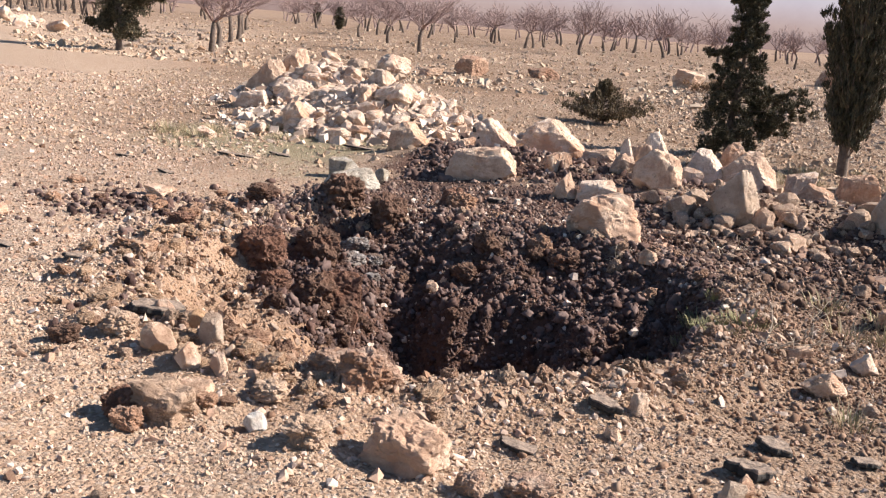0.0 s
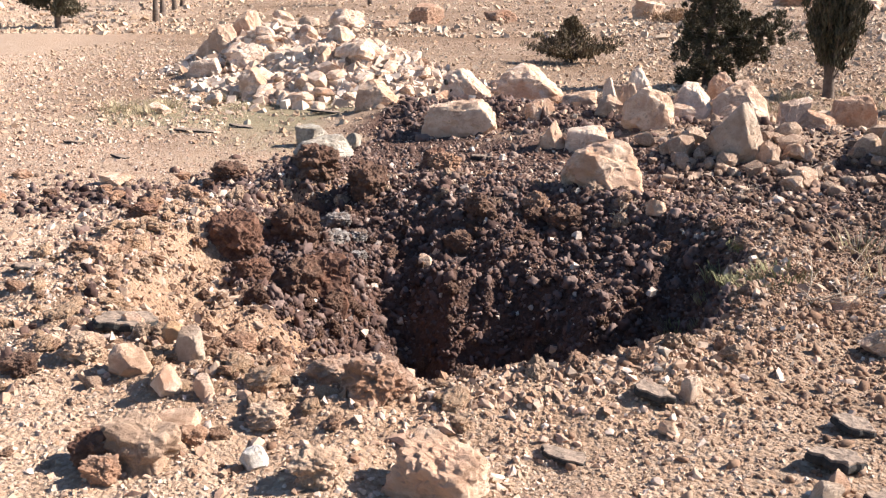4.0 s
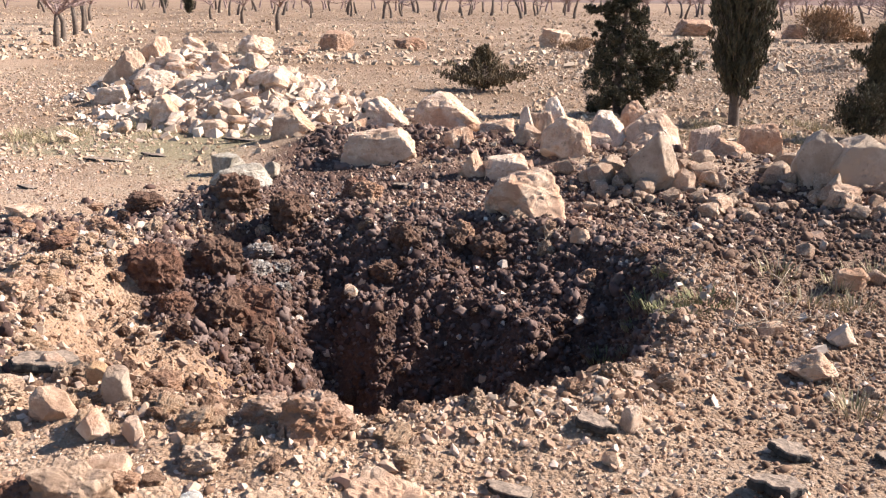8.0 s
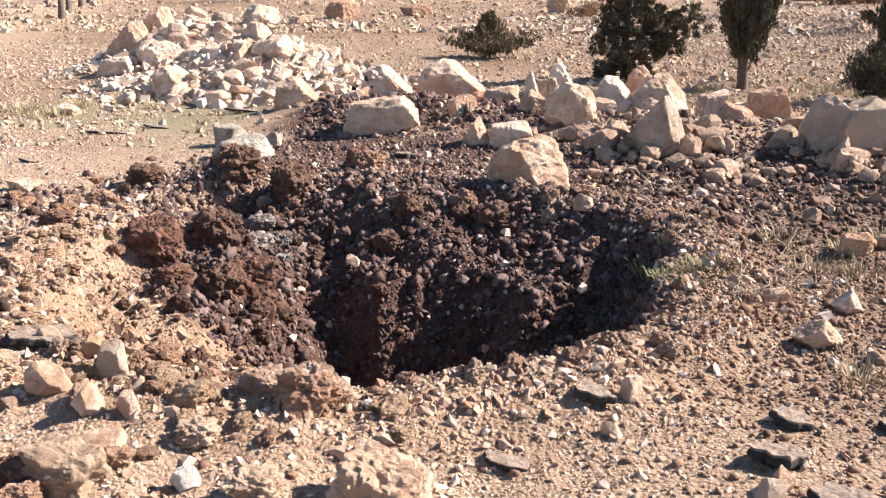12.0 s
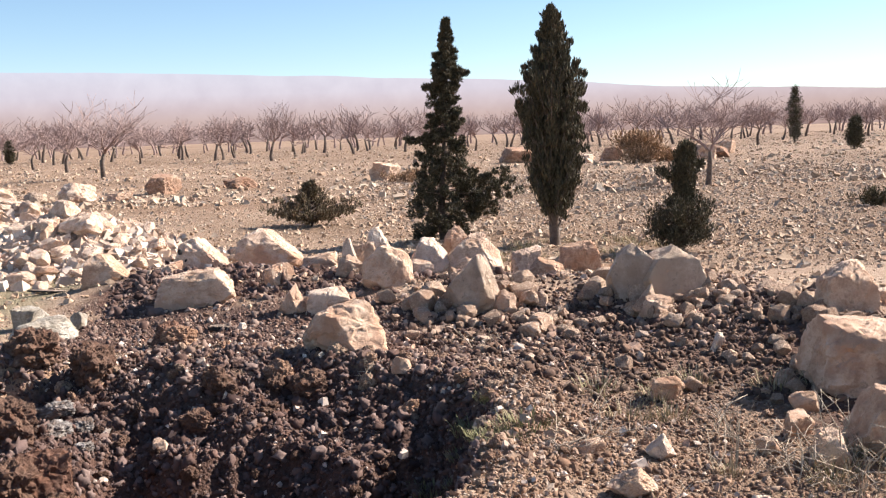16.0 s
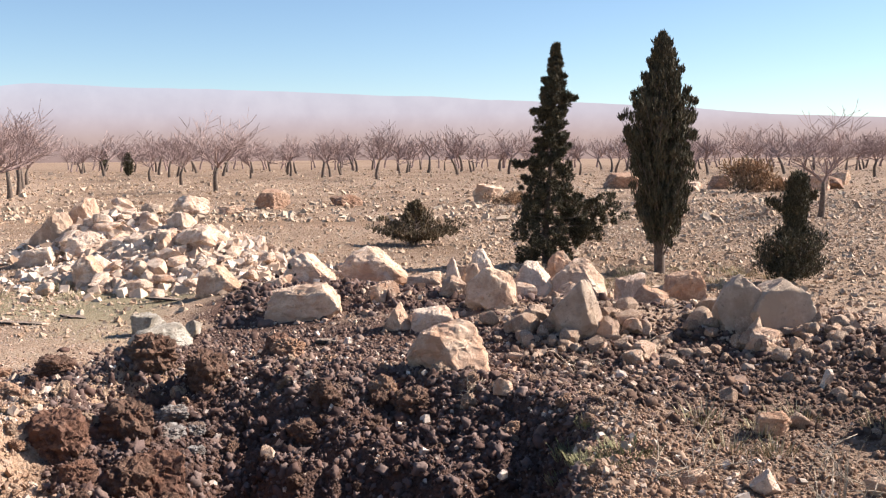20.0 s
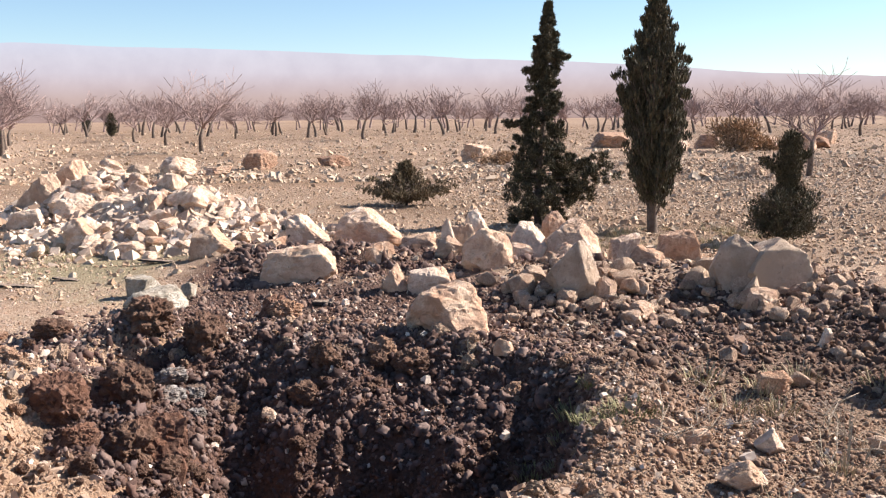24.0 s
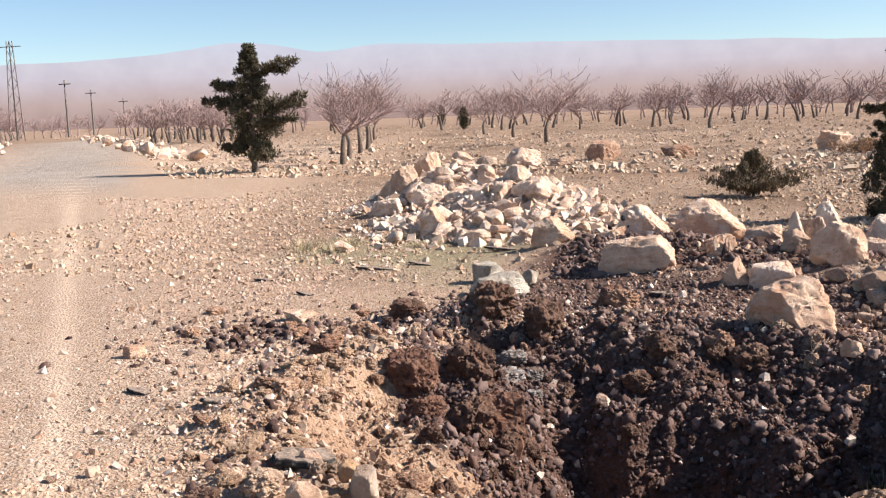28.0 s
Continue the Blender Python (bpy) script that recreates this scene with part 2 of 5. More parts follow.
METAL = plain("weathered_pole", (0.1, 0.085, 0.075), (0.2, 0.17, 0.15), 0.7, 4.0)


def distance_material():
    """Hazy far hills: the air's haze is painted in as a glow, by height."""
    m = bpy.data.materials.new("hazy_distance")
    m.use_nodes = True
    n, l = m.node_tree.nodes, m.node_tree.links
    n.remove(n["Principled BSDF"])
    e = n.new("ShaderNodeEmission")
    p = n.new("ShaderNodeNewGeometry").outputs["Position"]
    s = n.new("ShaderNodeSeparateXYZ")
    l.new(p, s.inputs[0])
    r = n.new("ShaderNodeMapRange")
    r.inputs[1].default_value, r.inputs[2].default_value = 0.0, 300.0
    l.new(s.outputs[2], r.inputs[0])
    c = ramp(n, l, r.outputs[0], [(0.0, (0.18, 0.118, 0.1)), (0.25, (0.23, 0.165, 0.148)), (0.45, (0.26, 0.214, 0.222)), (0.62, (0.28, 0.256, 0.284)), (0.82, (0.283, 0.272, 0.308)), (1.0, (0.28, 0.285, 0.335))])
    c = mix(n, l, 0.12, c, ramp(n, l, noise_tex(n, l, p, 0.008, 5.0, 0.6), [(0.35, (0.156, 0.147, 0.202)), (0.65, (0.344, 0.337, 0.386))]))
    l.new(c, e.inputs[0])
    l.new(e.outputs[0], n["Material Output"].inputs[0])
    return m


HAZE = distance_material()


# ---- the lie of the land ----
def lattice(ix, iy, seed):
    with np.errstate(over="ignore"):
        h = ix.astype(np.int64) * 374761393 + iy.astype(np.int64) * 668265263 + seed * 974634777
        h = (h ^ (h >> 13)) * 1274126177
    return ((h ^ (h >> 16)) & 0xFFFF) / 65535.0


def vnoise(x, y, seed):
    ix, iy = np.floor(x), np.floor(y)
    u, v = x - ix, y - iy
    u, v = u * u * (3 - 2 * u), v * v * (3 - 2 * v)
    a, b = lattice(ix, iy, seed), lattice(ix + 1, iy, seed)
    c, d = lattice(ix, iy + 1, seed), lattice(ix + 1, iy + 1, seed)
    return (a + (b - a) * u) * (1 - v) + (c + (d - c) * u) * v


def fbm(x, y, size, octaves, seed):
    out, gain, total = 0.0, 1.0, 0.0
    for k in range(octaves):
        out = out + gain * (vnoise(x / size + 17.3 * k, y / size - 9.1 * k, seed + k) - 0.5)
        total, gain, size = total + gain, gain * 0.55, size / 2.03
    return out / total


def bell(x, width):
    return np.exp(-((x / width) ** 2))


def step(x, low, high):
    t = np.clip((x - low) / (high - low), 0, 1)
    return t * t * (3 - 2 * t)


def off_line(x, y, a, b):
    """The distance from the stretch a to b, and how far along it."""
    (ax, ay), (bx, by) = a, b
    t = np.clip(((x - ax) * (bx - ax) + (y - ay) * (by - ay)) / ((bx - ax) ** 2 + (by - ay) ** 2), 0, 1)
    return np.hypot(x - ax - t * (bx - ax), y - ay - t * (by - ay)), t


CRATER = (-0.80, 5.25)
BERM = [((-1.9, 10.6), (0.4, 9.0)), ((0.4, 9.0), (3.0, 8.4)), ((3.0, 8.4), (3.7, 6.0))]


def crater_rim(a):
    return 1.74 + 0.09 * np.sin(2 * a + 0.6) + 0.08 * np.sin(3 * a + 1.0) + 0.05 * np.sin(7 * a) + 0.55 * bell(a - 2.2, 0.3) - 0.27 * bell(a - 0.05, 0.5) + 0.15 * bell(a + 1.05, 0.35)


def crater_reach(x, y):
    """1 on the crater's rim, less inside."""
    dx, dy = x - CRATER[0], y - CRATER[1]
    return np.hypot(dx, dy) / crater_rim(np.arctan2(dy, dx))


def side_wall(x, y):
    """1 at the crater's left and near walls, whose earth is not burnt."""
    a = np.arctan2(CRATER[1] - y, CRATER[0] - x)
    return bell(a - 0.75, 0.85)


def crater_depth(x, y):
    """0 outside, 1 at the deepest place, which lies off the middle."""
    ox, oy = 0.2, -0.3
    dx, dy = x - CRATER[0] - ox, y - CRATER[1] - oy
    r = np.maximum(np.hypot(dx, dy), 1e-6)
    ux, uy = dx / r, dy / r
    rim = crater_rim(np.arctan2(dy + oy, dx + ox))
    along = ox * ux + oy * uy
    reach = -along + np.sqrt(np.maximum(along ** 2 + rim ** 2 - ox * ox - oy * oy, 1e-6))
    s = np.clip(r / reach, 0, 1)
    gentle = 0.35 * np.clip((1 - s) / 0.75, 0, 1) + 0.65 * step(-s, -0.58, -0.1)
    steep = 1 - s ** 2.2
    front = step(0.9 * ux - 0.85 * uy, 0.0, 0.75)
    return gentle * (1 - front) + steep * front


def lumps(x, y, size, seed):
    """Rounded lumps with sharp seams between them, about -0.5 to 0.5."""
    a = np.abs(2 * vnoise(x / size, y / size, seed) - 1)
    b = np.abs(2 * vnoise(x / size * 1.9 + 7.7, y / size * 1.9 - 3.1, seed + 1) - 1)
    c = np.abs(2 * vnoise(x / size * 3.7 - 2.2, y / size * 3.7 + 5.3, seed + 2) - 1)
    return (a + 0.6 * b + 0.35 * c) / 1.95 - 0.5


def ground_z(x, y):
    x, y = np.asarray(x, float), np.asarray(y, float)
    d = crater_reach(x, y)
    near = step(-np.hypot(x + 0.5, y - 6.0), -16, -7)
    z = 0.10 * fbm(x, y, 6.0, 2, 3) * near + 0.03 * fbm(x, y, 0.9, 3, 11) + 0.012 * fbm(x, y, 0.16, 2, 21)
    torn = step(-d, -2.1, -1.15)
    z = z + torn * (0.11 * fbm(x, y, 0.42, 4, 31))
    bowl = crater_depth(x, y)
    inside = step(-d, -1.02, -0.85)
    z = z - 1.32 * bowl + 0.06 * bell(d - 1.13, 0.16) + inside * (0.13 * fbm(x, y, 0.5, 3, 41) + 0.19 * lumps(x, y, 0.3, 45) + 0.1 * lumps(x, y, 0.13, 46))
    z = z + step(-d, -1.7, -1.0) * (1 - inside) * 0.07 * lumps(x, y, 0.26, 48)
    z = z - 0.3 * bell(np.hypot((x + 2.16) / 1.25, y - 6.62), 0.2) + 0.1 * bell(np.hypot((x + 2.2) / 1.5, y - 7.02), 0.16)
    z = z - 0.2 * bell(np.hypot(x + 2.3, (y - 5.35) / 1.3), 0.17)
    heap = 0
    for a, b in BERM:
        heap = np.maximum(heap, 0.24 * bell(off_line(x, y, a, b)[0], 0.95))
    z = z + heap * (1 + 0.9 * fbm(x, y, 0.7, 3, 51))
    pile = np.maximum(0.72 * bell(np.hypot((x + 5.0) / 1.4, (y - 15.2) / 1.4), 0.9), 0.64 * bell(np.hypot((x + 3.4) / 1.45, (y - 13.1) / 1.0), 0.88))
    z = z + pile
    z = z + 0.25 * bell(off_line(x, y, (-24, 32), (-60, 75))[0], 1.8)
    z = z + 0.4 * fbm(x, y, 14.0, 2, 61) * step(y, 24, 60)
    return z - 0.03 * np.clip(np.hypot(x, y) - 150, 0, 600)
# ---- end of the lie of the land ----


def bank_soil(x, y):
    """1 where dark soil lies on the bank."""
    cast = 0.95 * bell(off_line(x, y, (-1.6, 8.2), (0.5, 7.6))[0] - 0.3, 0.9)
    cast = np.maximum(cast, 0.95 * bell(np.minimum(off_line(x, y, (0.2, 7.7), (2.8, 7.4))[0], off_line(x, y, (2.8, 7.4), (3.0, 5.2))[0]), 0.95))
    return np.maximum(cast, 0.98 * bell(off_line(x, y, (-1.5, 9.8), (1.9, 9.6))[0], 1.15))


def mesh_object(name, verts, faces, mat, parent=None, smooth=False):
    me = bpy.data.meshes.new(name)
    me.from_pydata(verts, [], faces)
    me.update()
    if mat:
        me.materials.append(mat)
    if smooth:
        me.shade_smooth()
    ob = new(name, me)
    ob.parent = parent
    return ob


def grow(start, end, first, factor):
    out, at, gap = [], start, first
    while at < end:
        gap *= factor
        at += gap
        out.append(min(at, end))
    return out


def spaced(a, b, gap):
    return list(np.arange(a, b, gap))


def build_ground():
    side = spaced(4.2, 13.0, 0.12) + grow(13.0, 4800, 0.15, 1.17)
    xs = np.array([-v for v in reversed(side)] + spaced(-4.2, 4.2, 0.03) + side)
    ys = np.array([-4800, -900, -200, -60, -20, -8, -3, -1, 0.2, 0.9] + spaced(1.4, 10.5, 0.03) + spaced(10.5, 34, 0.11) + grow(34.0, 4800, 0.13, 1.13))
    nx, ny = len(xs), len(ys)
    x, y = np.meshgrid(xs, ys)
    x, y = x.ravel(), y.ravel()
    z = ground_z(x, y)
    me = bpy.data.meshes.new("ground")
    me.vertices.add(nx * ny)
    me.vertices.foreach_set("co", np.c_[x, y, z].astype(np.float32).ravel())
    i, j = np.meshgrid(np.arange(nx - 1), np.arange(ny - 1))
    q = (j * nx + i).ravel()
    quads = np.c_[q, q + 1, q + nx + 1, q + nx].astype(np.int32)
    me.loops.add(quads.size)
    me.loops.foreach_set("vertex_index", quads.ravel())
    me.polygons.add(len(quads))
    me.polygons.foreach_set("loop_start", np.arange(0, quads.size, 4, dtype=np.int32))
    me.update(calc_edges=True)
    me.materials.append(SOIL)
    d = crater_reach(x, y)
    rag = fbm(x, y, 0.5, 4, 71)
    burnt = step(-(d + 0.45 * rag + 0.55 * side_wall(x, y)), -1.06, -0.9)
    cast = bank_soil(x, y)
    burnt = np.maximum(burnt, step(cast + 0.8 * rag, 0.35, 0.75))
    burnt = np.maximum(burnt, 0.97 * bell(np.hypot((x - 2.15) / 1.25, (y - 6.7) / 1.2), 1.35) * np.clip(0.95 + 1.2 * rag, 0, 1))
    ochre = np.clip(bell(off_line(x, y, (-2.3, 4.3), (-0.9, 3.3))[0], 0.45) * (0.7 + rag) + 0.95 * bell(y - 24.0, 1.9) * step(x, -14, -8), 0, 1)
    ochre = np.maximum(ochre, side_wall(x, y) * step(-d, -1.05, -0.92) * np.clip(0.8 + rag, 0, 1))
    ochre = np.maximum(ochre, step(-d, -1.45, -1.1) * np.clip(0.45 + 1.5 * rag, 0, 0.8))
    lane = np.minimum(off_line(x, y, (-4.3, 3.0), (-10.5, 11.0))[0], off_line(x, y, (-10.5, 11.0), (-70, 86))[0])
    lane = lane + 0.5 * fbm(x, y, 3.0, 3, 75)
    road = step(-lane, -2.5, -2.15) * step(y, 16, 25) * 0.95
    track = step(-off_line(x, y, (-2.65, 2.85), (-26, 31.6))[0], -0.13 - 0.007 * y + 0.06 * rag, 0.03)
    wheel = 0.8 * track * step(y, 2.0, 4.0) * step(-y, -30, -18) * np.clip(0.9 + 0.8 * fbm(x, y, 0.9, 3, 76), 0, 1)
    road = np.maximum(road, 0.1 * step(-lane, -3.0 - rag, -1.4) * np.clip(0.8 + 1.5 * rag, 0, 1))
    brown = 0.95 * bell(np.hypot((x - 1.7) / 1.5, y - 4.3), 1.7) * np.clip(0.85 + 1.3 * rag, 0, 1)
    brown = np.maximum(brown, 0.45 * bell(y - 24.0 - 0.1 * x, 1.8) * step(x, -13, -9))
    brown = np.maximum(brown, step(-d, -1.6, -1.05) * np.clip(0.12 + 1.6 * fbm(x, y, 0.7, 4, 77), 0, 0.7))
    brown = np.maximum(brown, np.clip(0.72 + 0.25 * step(x, -1, 2) * step(-y, -45, -30) + 1.1 * fbm(x, y, 2.4, 4, 78), 0.2, 1.0) * step(y, 8.5, 11) * step(x + 0.35 * y, -5, -1))
    brown = np.maximum(brown, 0.6 * bell(np.hypot(x + 4.0, y - 9.6), 2.4) * np.clip(0.8 + 1.4 * rag, 0, 1))
    grass = step(fbm(x, y, 1.6, 3, 81) + 1.0 * bell(np.hypot(x + 4.7, y - 11.0), 1.5), 0.16, 0.6) * step(-d, -9, -1.3) * step(y, 4, 9) * 0.6
    brown = np.maximum(brown, 0.7 * step(y, 38, 75))
    brown = np.maximum(brown, 0.8 * bell(off_line(x, y, (-2.4, 10.9), (4.0, 11.2))[0], 1.3) * np.clip(0.8 + 1.5 * rag, 0, 1))
    for key, values in (("burnt", burnt), ("ochre", ochre), ("road", road), ("wheel", wheel), ("brown", brown), ("grass", grass)):
        me.attributes.new(key, "FLOAT", "POINT").data.foreach_set("value", np.clip(values, 0, 1).astype(np.float32))
    return tagged(new("ground", me), "stony tan soil with a dark blast crater", "ground", kind="structure")


build_ground()


# ---- far hills ----
def far_hills():
    heights = [150, 170, 198, 226, 256, 306, 306, 292, 262, 230, 194, 150, 120, 108, 104, 100, 100, 100]
    verts, faces = [], []
    count = 260
    for k in range(count + 1):
        a = -75 + 150 * k / count
        f = (a + 75) / 150 * (len(heights) - 1)
        i = min(int(f), len(heights) - 2)
        top = heights[i] + (heights[i + 1] - heights[i]) * (f - i)
        top += 14 * math.exp(-((a + 30) / 3) ** 2) - 26 * math.exp(-((a + 26) / 1.8) ** 2)
        top += 26 * float(fbm(np.array([a]), np.array([0.0]), 6.0, 4, 91)[0])
        s, c = math.sin(radians(a)), math.cos(radians(a))
        for r, z in ((4300, -20), (4350, top * 0.4), (4400, top), (4600, -20)):
            verts.append((r * s, r * c, z))
        if k:
            for e in range(3):
                p = 4 * (k - 1) + e
                faces.append((p, p + 4, p + 5, p + 1))
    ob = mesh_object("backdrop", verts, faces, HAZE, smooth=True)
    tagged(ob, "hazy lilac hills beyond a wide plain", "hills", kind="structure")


far_hills()


# ---- rocks ----
def rock_mesh(name, seed, size, mat, points=14, cuts=7, rough=0.075, taper=0.15, sharp=60, faces=()):
    """A broken stone: flat faces meeting in worn edges, chipped and pitted. size: its three widths; points: about how many
    faces; faces: chosen ones, each as a heading (0 to the right, -90 to the front), a rise and a distance from the middle."""
    rng = random.Random(seed)
    planes = []

    def face(heading, rise, far):
        c = math.cos(radians(rise))
        planes.append((Vector((c * math.cos(radians(heading)), c * math.sin(radians(heading)), math.sin(radians(rise)))), far))

    for heading, rise, far in faces:
        face(heading, rise, far)
    if faces:
        for heading, rise in ((0, 0), (90, 0), (180, 0), (-90, 0), (0, 90), (0, -90)):
            face(heading, rise, 1.0)
        for _ in range(12):
            face(rng.uniform(-180, 180), rng.uniform(-55, 65), rng.uniform(0.9, 1.1))
    else:
        turn, lean = rng.uniform(0, 90), rng.uniform(-25, 25)
        for k in range(4):
            face(turn + 90 * k + rng.uniform(-25, 25), rng.choice((-1, 1)) * lean + rng.uniform(-20, 20), rng.uniform(0.6, 0.92))
        face(rng.uniform(0, 360), rng.uniform(68, 88), rng.uniform(0.66, 0.88))
        face(rng.uniform(0, 360), -80, 0.85)
        for _ in range(points):
            face(rng.uniform(0, 360), rng.uniform(-55, 70), rng.uniform(0.78, 1.02))
    bm = bmesh.new()
    bmesh.ops.create_icosphere(bm, subdivisions=5 if cuts > 6 else 4 if cuts > 3 else 3, radius=1.0)
    shift = Vector((rng.uniform(-50, 50), rng.uniform(-50, 50), rng.uniform(-50, 50)))
    worn = sharp * rng.uniform(0.7, 1.4)
    for v in bm.verts:
        u = v.co
        r = sum(max(0.0, n.dot(u) / d) ** worn for n, d in planes) ** (-1 / worn)
        q = u * r + shift
        r += rough * (0.7 * noise.fractal(q * 1.9, 0.9, 2.1, 3) + 0.7 * noise.fractal(q * 5.0, 0.7, 2.1, 5))
        r -= rough * (1.9 * max(0.0, noise.noise(q * 3.1) - 0.25) + 1.1 * max(0.0, noise.noise(q * 9.0) - 0.25))
        p = u * r
        narrow = 1 - taper * 0.5 * (p.z + 1)
        v.co = Vector((p.x * narrow, p.y * narrow, p.z))
    lo = [min(v.co[k] for v in bm.verts) for k in range(3)]
    hi = [max(v.co[k] for v in bm.verts) for k in range(3)]
    for v in bm.verts:
        v.co = Vector([(v.co[k] - (lo[k] + hi[k]) / 2) / (hi[k] - lo[k]) * size[k] for k in range(3)])
    me = bpy.data.meshes.new(name)
    bm.to_mesh(me)
    bm.free()
    me.materials.append(mat)
    me.shade_smooth()
    me.set_sharp_from_angle(angle=radians(24))
    return me


def clod_mesh(name, seed, size, mat, cuts=8, rough=0.13, square=3):
    """A crumbly block of earth: knobs stuck together, with pits between them."""
    rng = random.Random(seed)
    bm = bmesh.new()
    bmesh.ops.create_icosphere(bm, subdivisions=5 if cuts > 7 else 4 if cuts > 2 else 3, radius=1.0)
    shift = Vector((rng.uniform(-50, 50), rng.uniform(-50, 50), rng.uniform(-50, 50)))
    for v in bm.verts:
        u = v.co.normalized()
        u = u / sum(abs(k) ** square for k in u) ** (1 / square)
        q = u + shift
        r = 1 + 0.32 * noise.fractal(q * 1.1, 0.9, 2.1, 2)
        r += rough * 2.2 * (0.45 - noise.voronoi(q * 2.6)[0][0]) + rough * 1.3 * (0.45 - noise.voronoi(q * 5.5)[0][0])
        r += 0.5 * rough * noise.fractal(q * 9.0, 0.7, 2.0, 2)
        v.co = u * r
    lo = [min(v.co[k] for v in bm.verts) for k in range(3)]
    hi = [max(v.co[k] for v in bm.verts) for k in range(3)]
    for v in bm.verts:
        v.co = Vector([(v.co[k] - (lo[k] + hi[k]) / 2) / (hi[k] - lo[k]) * size[k] for k in range(3)])
    me = bpy.data.meshes.new(name)
    bm.to_mesh(me)
    bm.free()
    me.materials.append(mat)
    me.shade_flat()
    return me


def seat(x, y):
    return float(ground_z(np.array([x]), np.array([y]))[0])


def rock(name, seed, x, y, size, turn, mat, label, category="boulder", lift=0.5, tilt=0.0, group="", **more):
    """A rock at x, y; lift: how much of its half height stands above the ground's level (1: just resting)."""
    ob = new(name, rock_mesh(name, seed, size, mat, **more))
    ob.matrix_world = pose(x, y, seat(x, y) + size[2] * (lift - 0.5), tilt, 0.6 * tilt, turn)
    return tagged(ob, label, category, group)


# ---- the row of boulders behind the crater ----
def boulder(seed, x, y, w, h, label, mat=LIMESTONE, deep=0.75, top=None, turn=0.0, tilt=0.0, **more):
    """A boulder whose front foot is at x, y; top: the height of its crown above the plain."""
    low = seat(x, y)
    top = low + 0.96 * h if top is None else top
    tall = max(1.16 * h, top - low + 0.1)
    ob = new("boulder", rock_mesh("boulder", seed, (w, w * deep, tall), mat, **more))
    ob.matrix_world = pose(x, y + 0.3 * w * deep, top - tall / 2, tilt, 0, turn)
    return tagged(ob, label, "boulder", "boulders behind the crater")


HIGH_LEFT = ((-93, 2, 0.78), (-90, 42, 0.88), (178, 8, 0.9), (150, 48, 0.95), (-6, 44, 0.62), (35, 20, 0.9), (-50, -30, 0.95))
LOAF = ((-92, -4, 0.74), (-90, 34, 0.92), (180, 5, 0.9), (2, 12, 0.92), (178, 78, 0.72), (-140, 20, 0.95))
PEAK = ((-112, -6, 0.74), (-38, 18, 0.66), (174, 40, 0.5), (-8, 24, 0.66), (-60, -42, 0.82), (-155, -35, 0.78), (70, 20, 0.8))
FLAT_FRONT = ((-91, 6, 0.55), (-88, 48, 0.8), (174, 30, 0.84), (176, 62, 0.82), (2, 24, 0.9), (4, 60, 0.84), (-20, -50, 0.82), (-165, -30, 0.9))
SQUARE = ((-95, -2, 0.72), (-84, 76, 0.84), (178, 4, 0.9), (-135, 12, 0.95), (-45, -35, 0.88), (0, 3, 0.9))
WEDGE = ((-112, -6, 0.74), (-95, 82, 0.8), (-62, 48, 0.95), (176, 22, 0.85), (-150, -38, 0.85))
BLUNT = ((-118, 4, 0.76), (-56, 22, 0.7), (178, 24, 0.88), (-8, 14, 0.9), (-92, 62, 0.8), (165, 62, 0.82), (-145, -25, 0.85))

boulder(3, 0.05, 6.94, 0.61, 0.36, "pale ochre limestone boulder on dark soil", faces=BLUNT, top=0.42)
boulder(9, 1.10, 7.91, 0.49, 0.52, "pointed pale limestone boulder with lichen", GREY_STONE, faces=((-108, -6, 0.72), (-32, 12, 0.7), (168, 50, 0.66), (-4, 20, 0.82), (-62, -45, 0.76), (-160, -34, 0.78), (60, 15, 0.85)), top=0.58, tilt=-8)
boulder(10, 1.33, 7.90, 0.2, 0.18, "flat splinter of limestone under a boulder", top=0.3, deep=0.6)
boulder(6, -1.30, 9.03, 0.72, 0.33, "flat-lying tan boulder with soil on top", faces=LOAF, deep=0.6)
spotted = boulder(12, -1.44, 10.45, 0.58, 0.4, "pale grey boulder with two dark spots", WHITE_STONE, faces=HIGH_LEFT, top=0.57)
# small black lumps set on the boulder's face as its dark spots
for hx, hz in ((-1.62, 0.44), (-1.57, 0.36)):
    dark_spot = new("boulder_hole", rock_mesh("boulder_hole", 13, (0.045, 0.03, 0.06), ASPHALT, cuts=2))
    dark_spot.matrix_world = pose(hx, 10.4, hz)
    dark_spot.parent = spotted
    dark_spot.matrix_parent_inverse = spotted.matrix_world.inverted()
boulder(14, -1.73, 10.1, 0.34, 0.26, "shaded brown limestone boulder", deep=0.7, top=0.38)
boulder(17, -0.79, 11.0, 0.82, 0.48, "long white-topped limestone boulder", WHITE_STONE, faces=HIGH_LEFT, top=0.58)
boulder(19, -0.19, 10.5, 0.44, 0.23, "low tan limestone boulder", faces=LOAF, top=0.36)
boulder(21, 0.10, 10.2, 0.19, 0.38, "upright pale limestone slab", WHITE_STONE, deep=0.6, faces=HIGH_LEFT, top=0.55, tilt=10)
boulder(23, 0.43, 10.6, 0.36, 0.34, "soil-stained white limestone boulder", WHITE_STONE, faces=HIGH_LEFT, top=0.6)
boulder(24, 0.27, 10.35, 0.28, 0.36, "dark brown stone between white slabs", BANK_STONE, top=0.47)
boulder(26, 0.44, 8.79, 0.49, 0.42, "orange-stained limestone boulder on the bank", faces=((-78, 8, 0.8), (-120, 30, 0.9), (-20, 20, 0.9), (160, 50, 0.85), (0, 72, 0.88)), top=0.59)
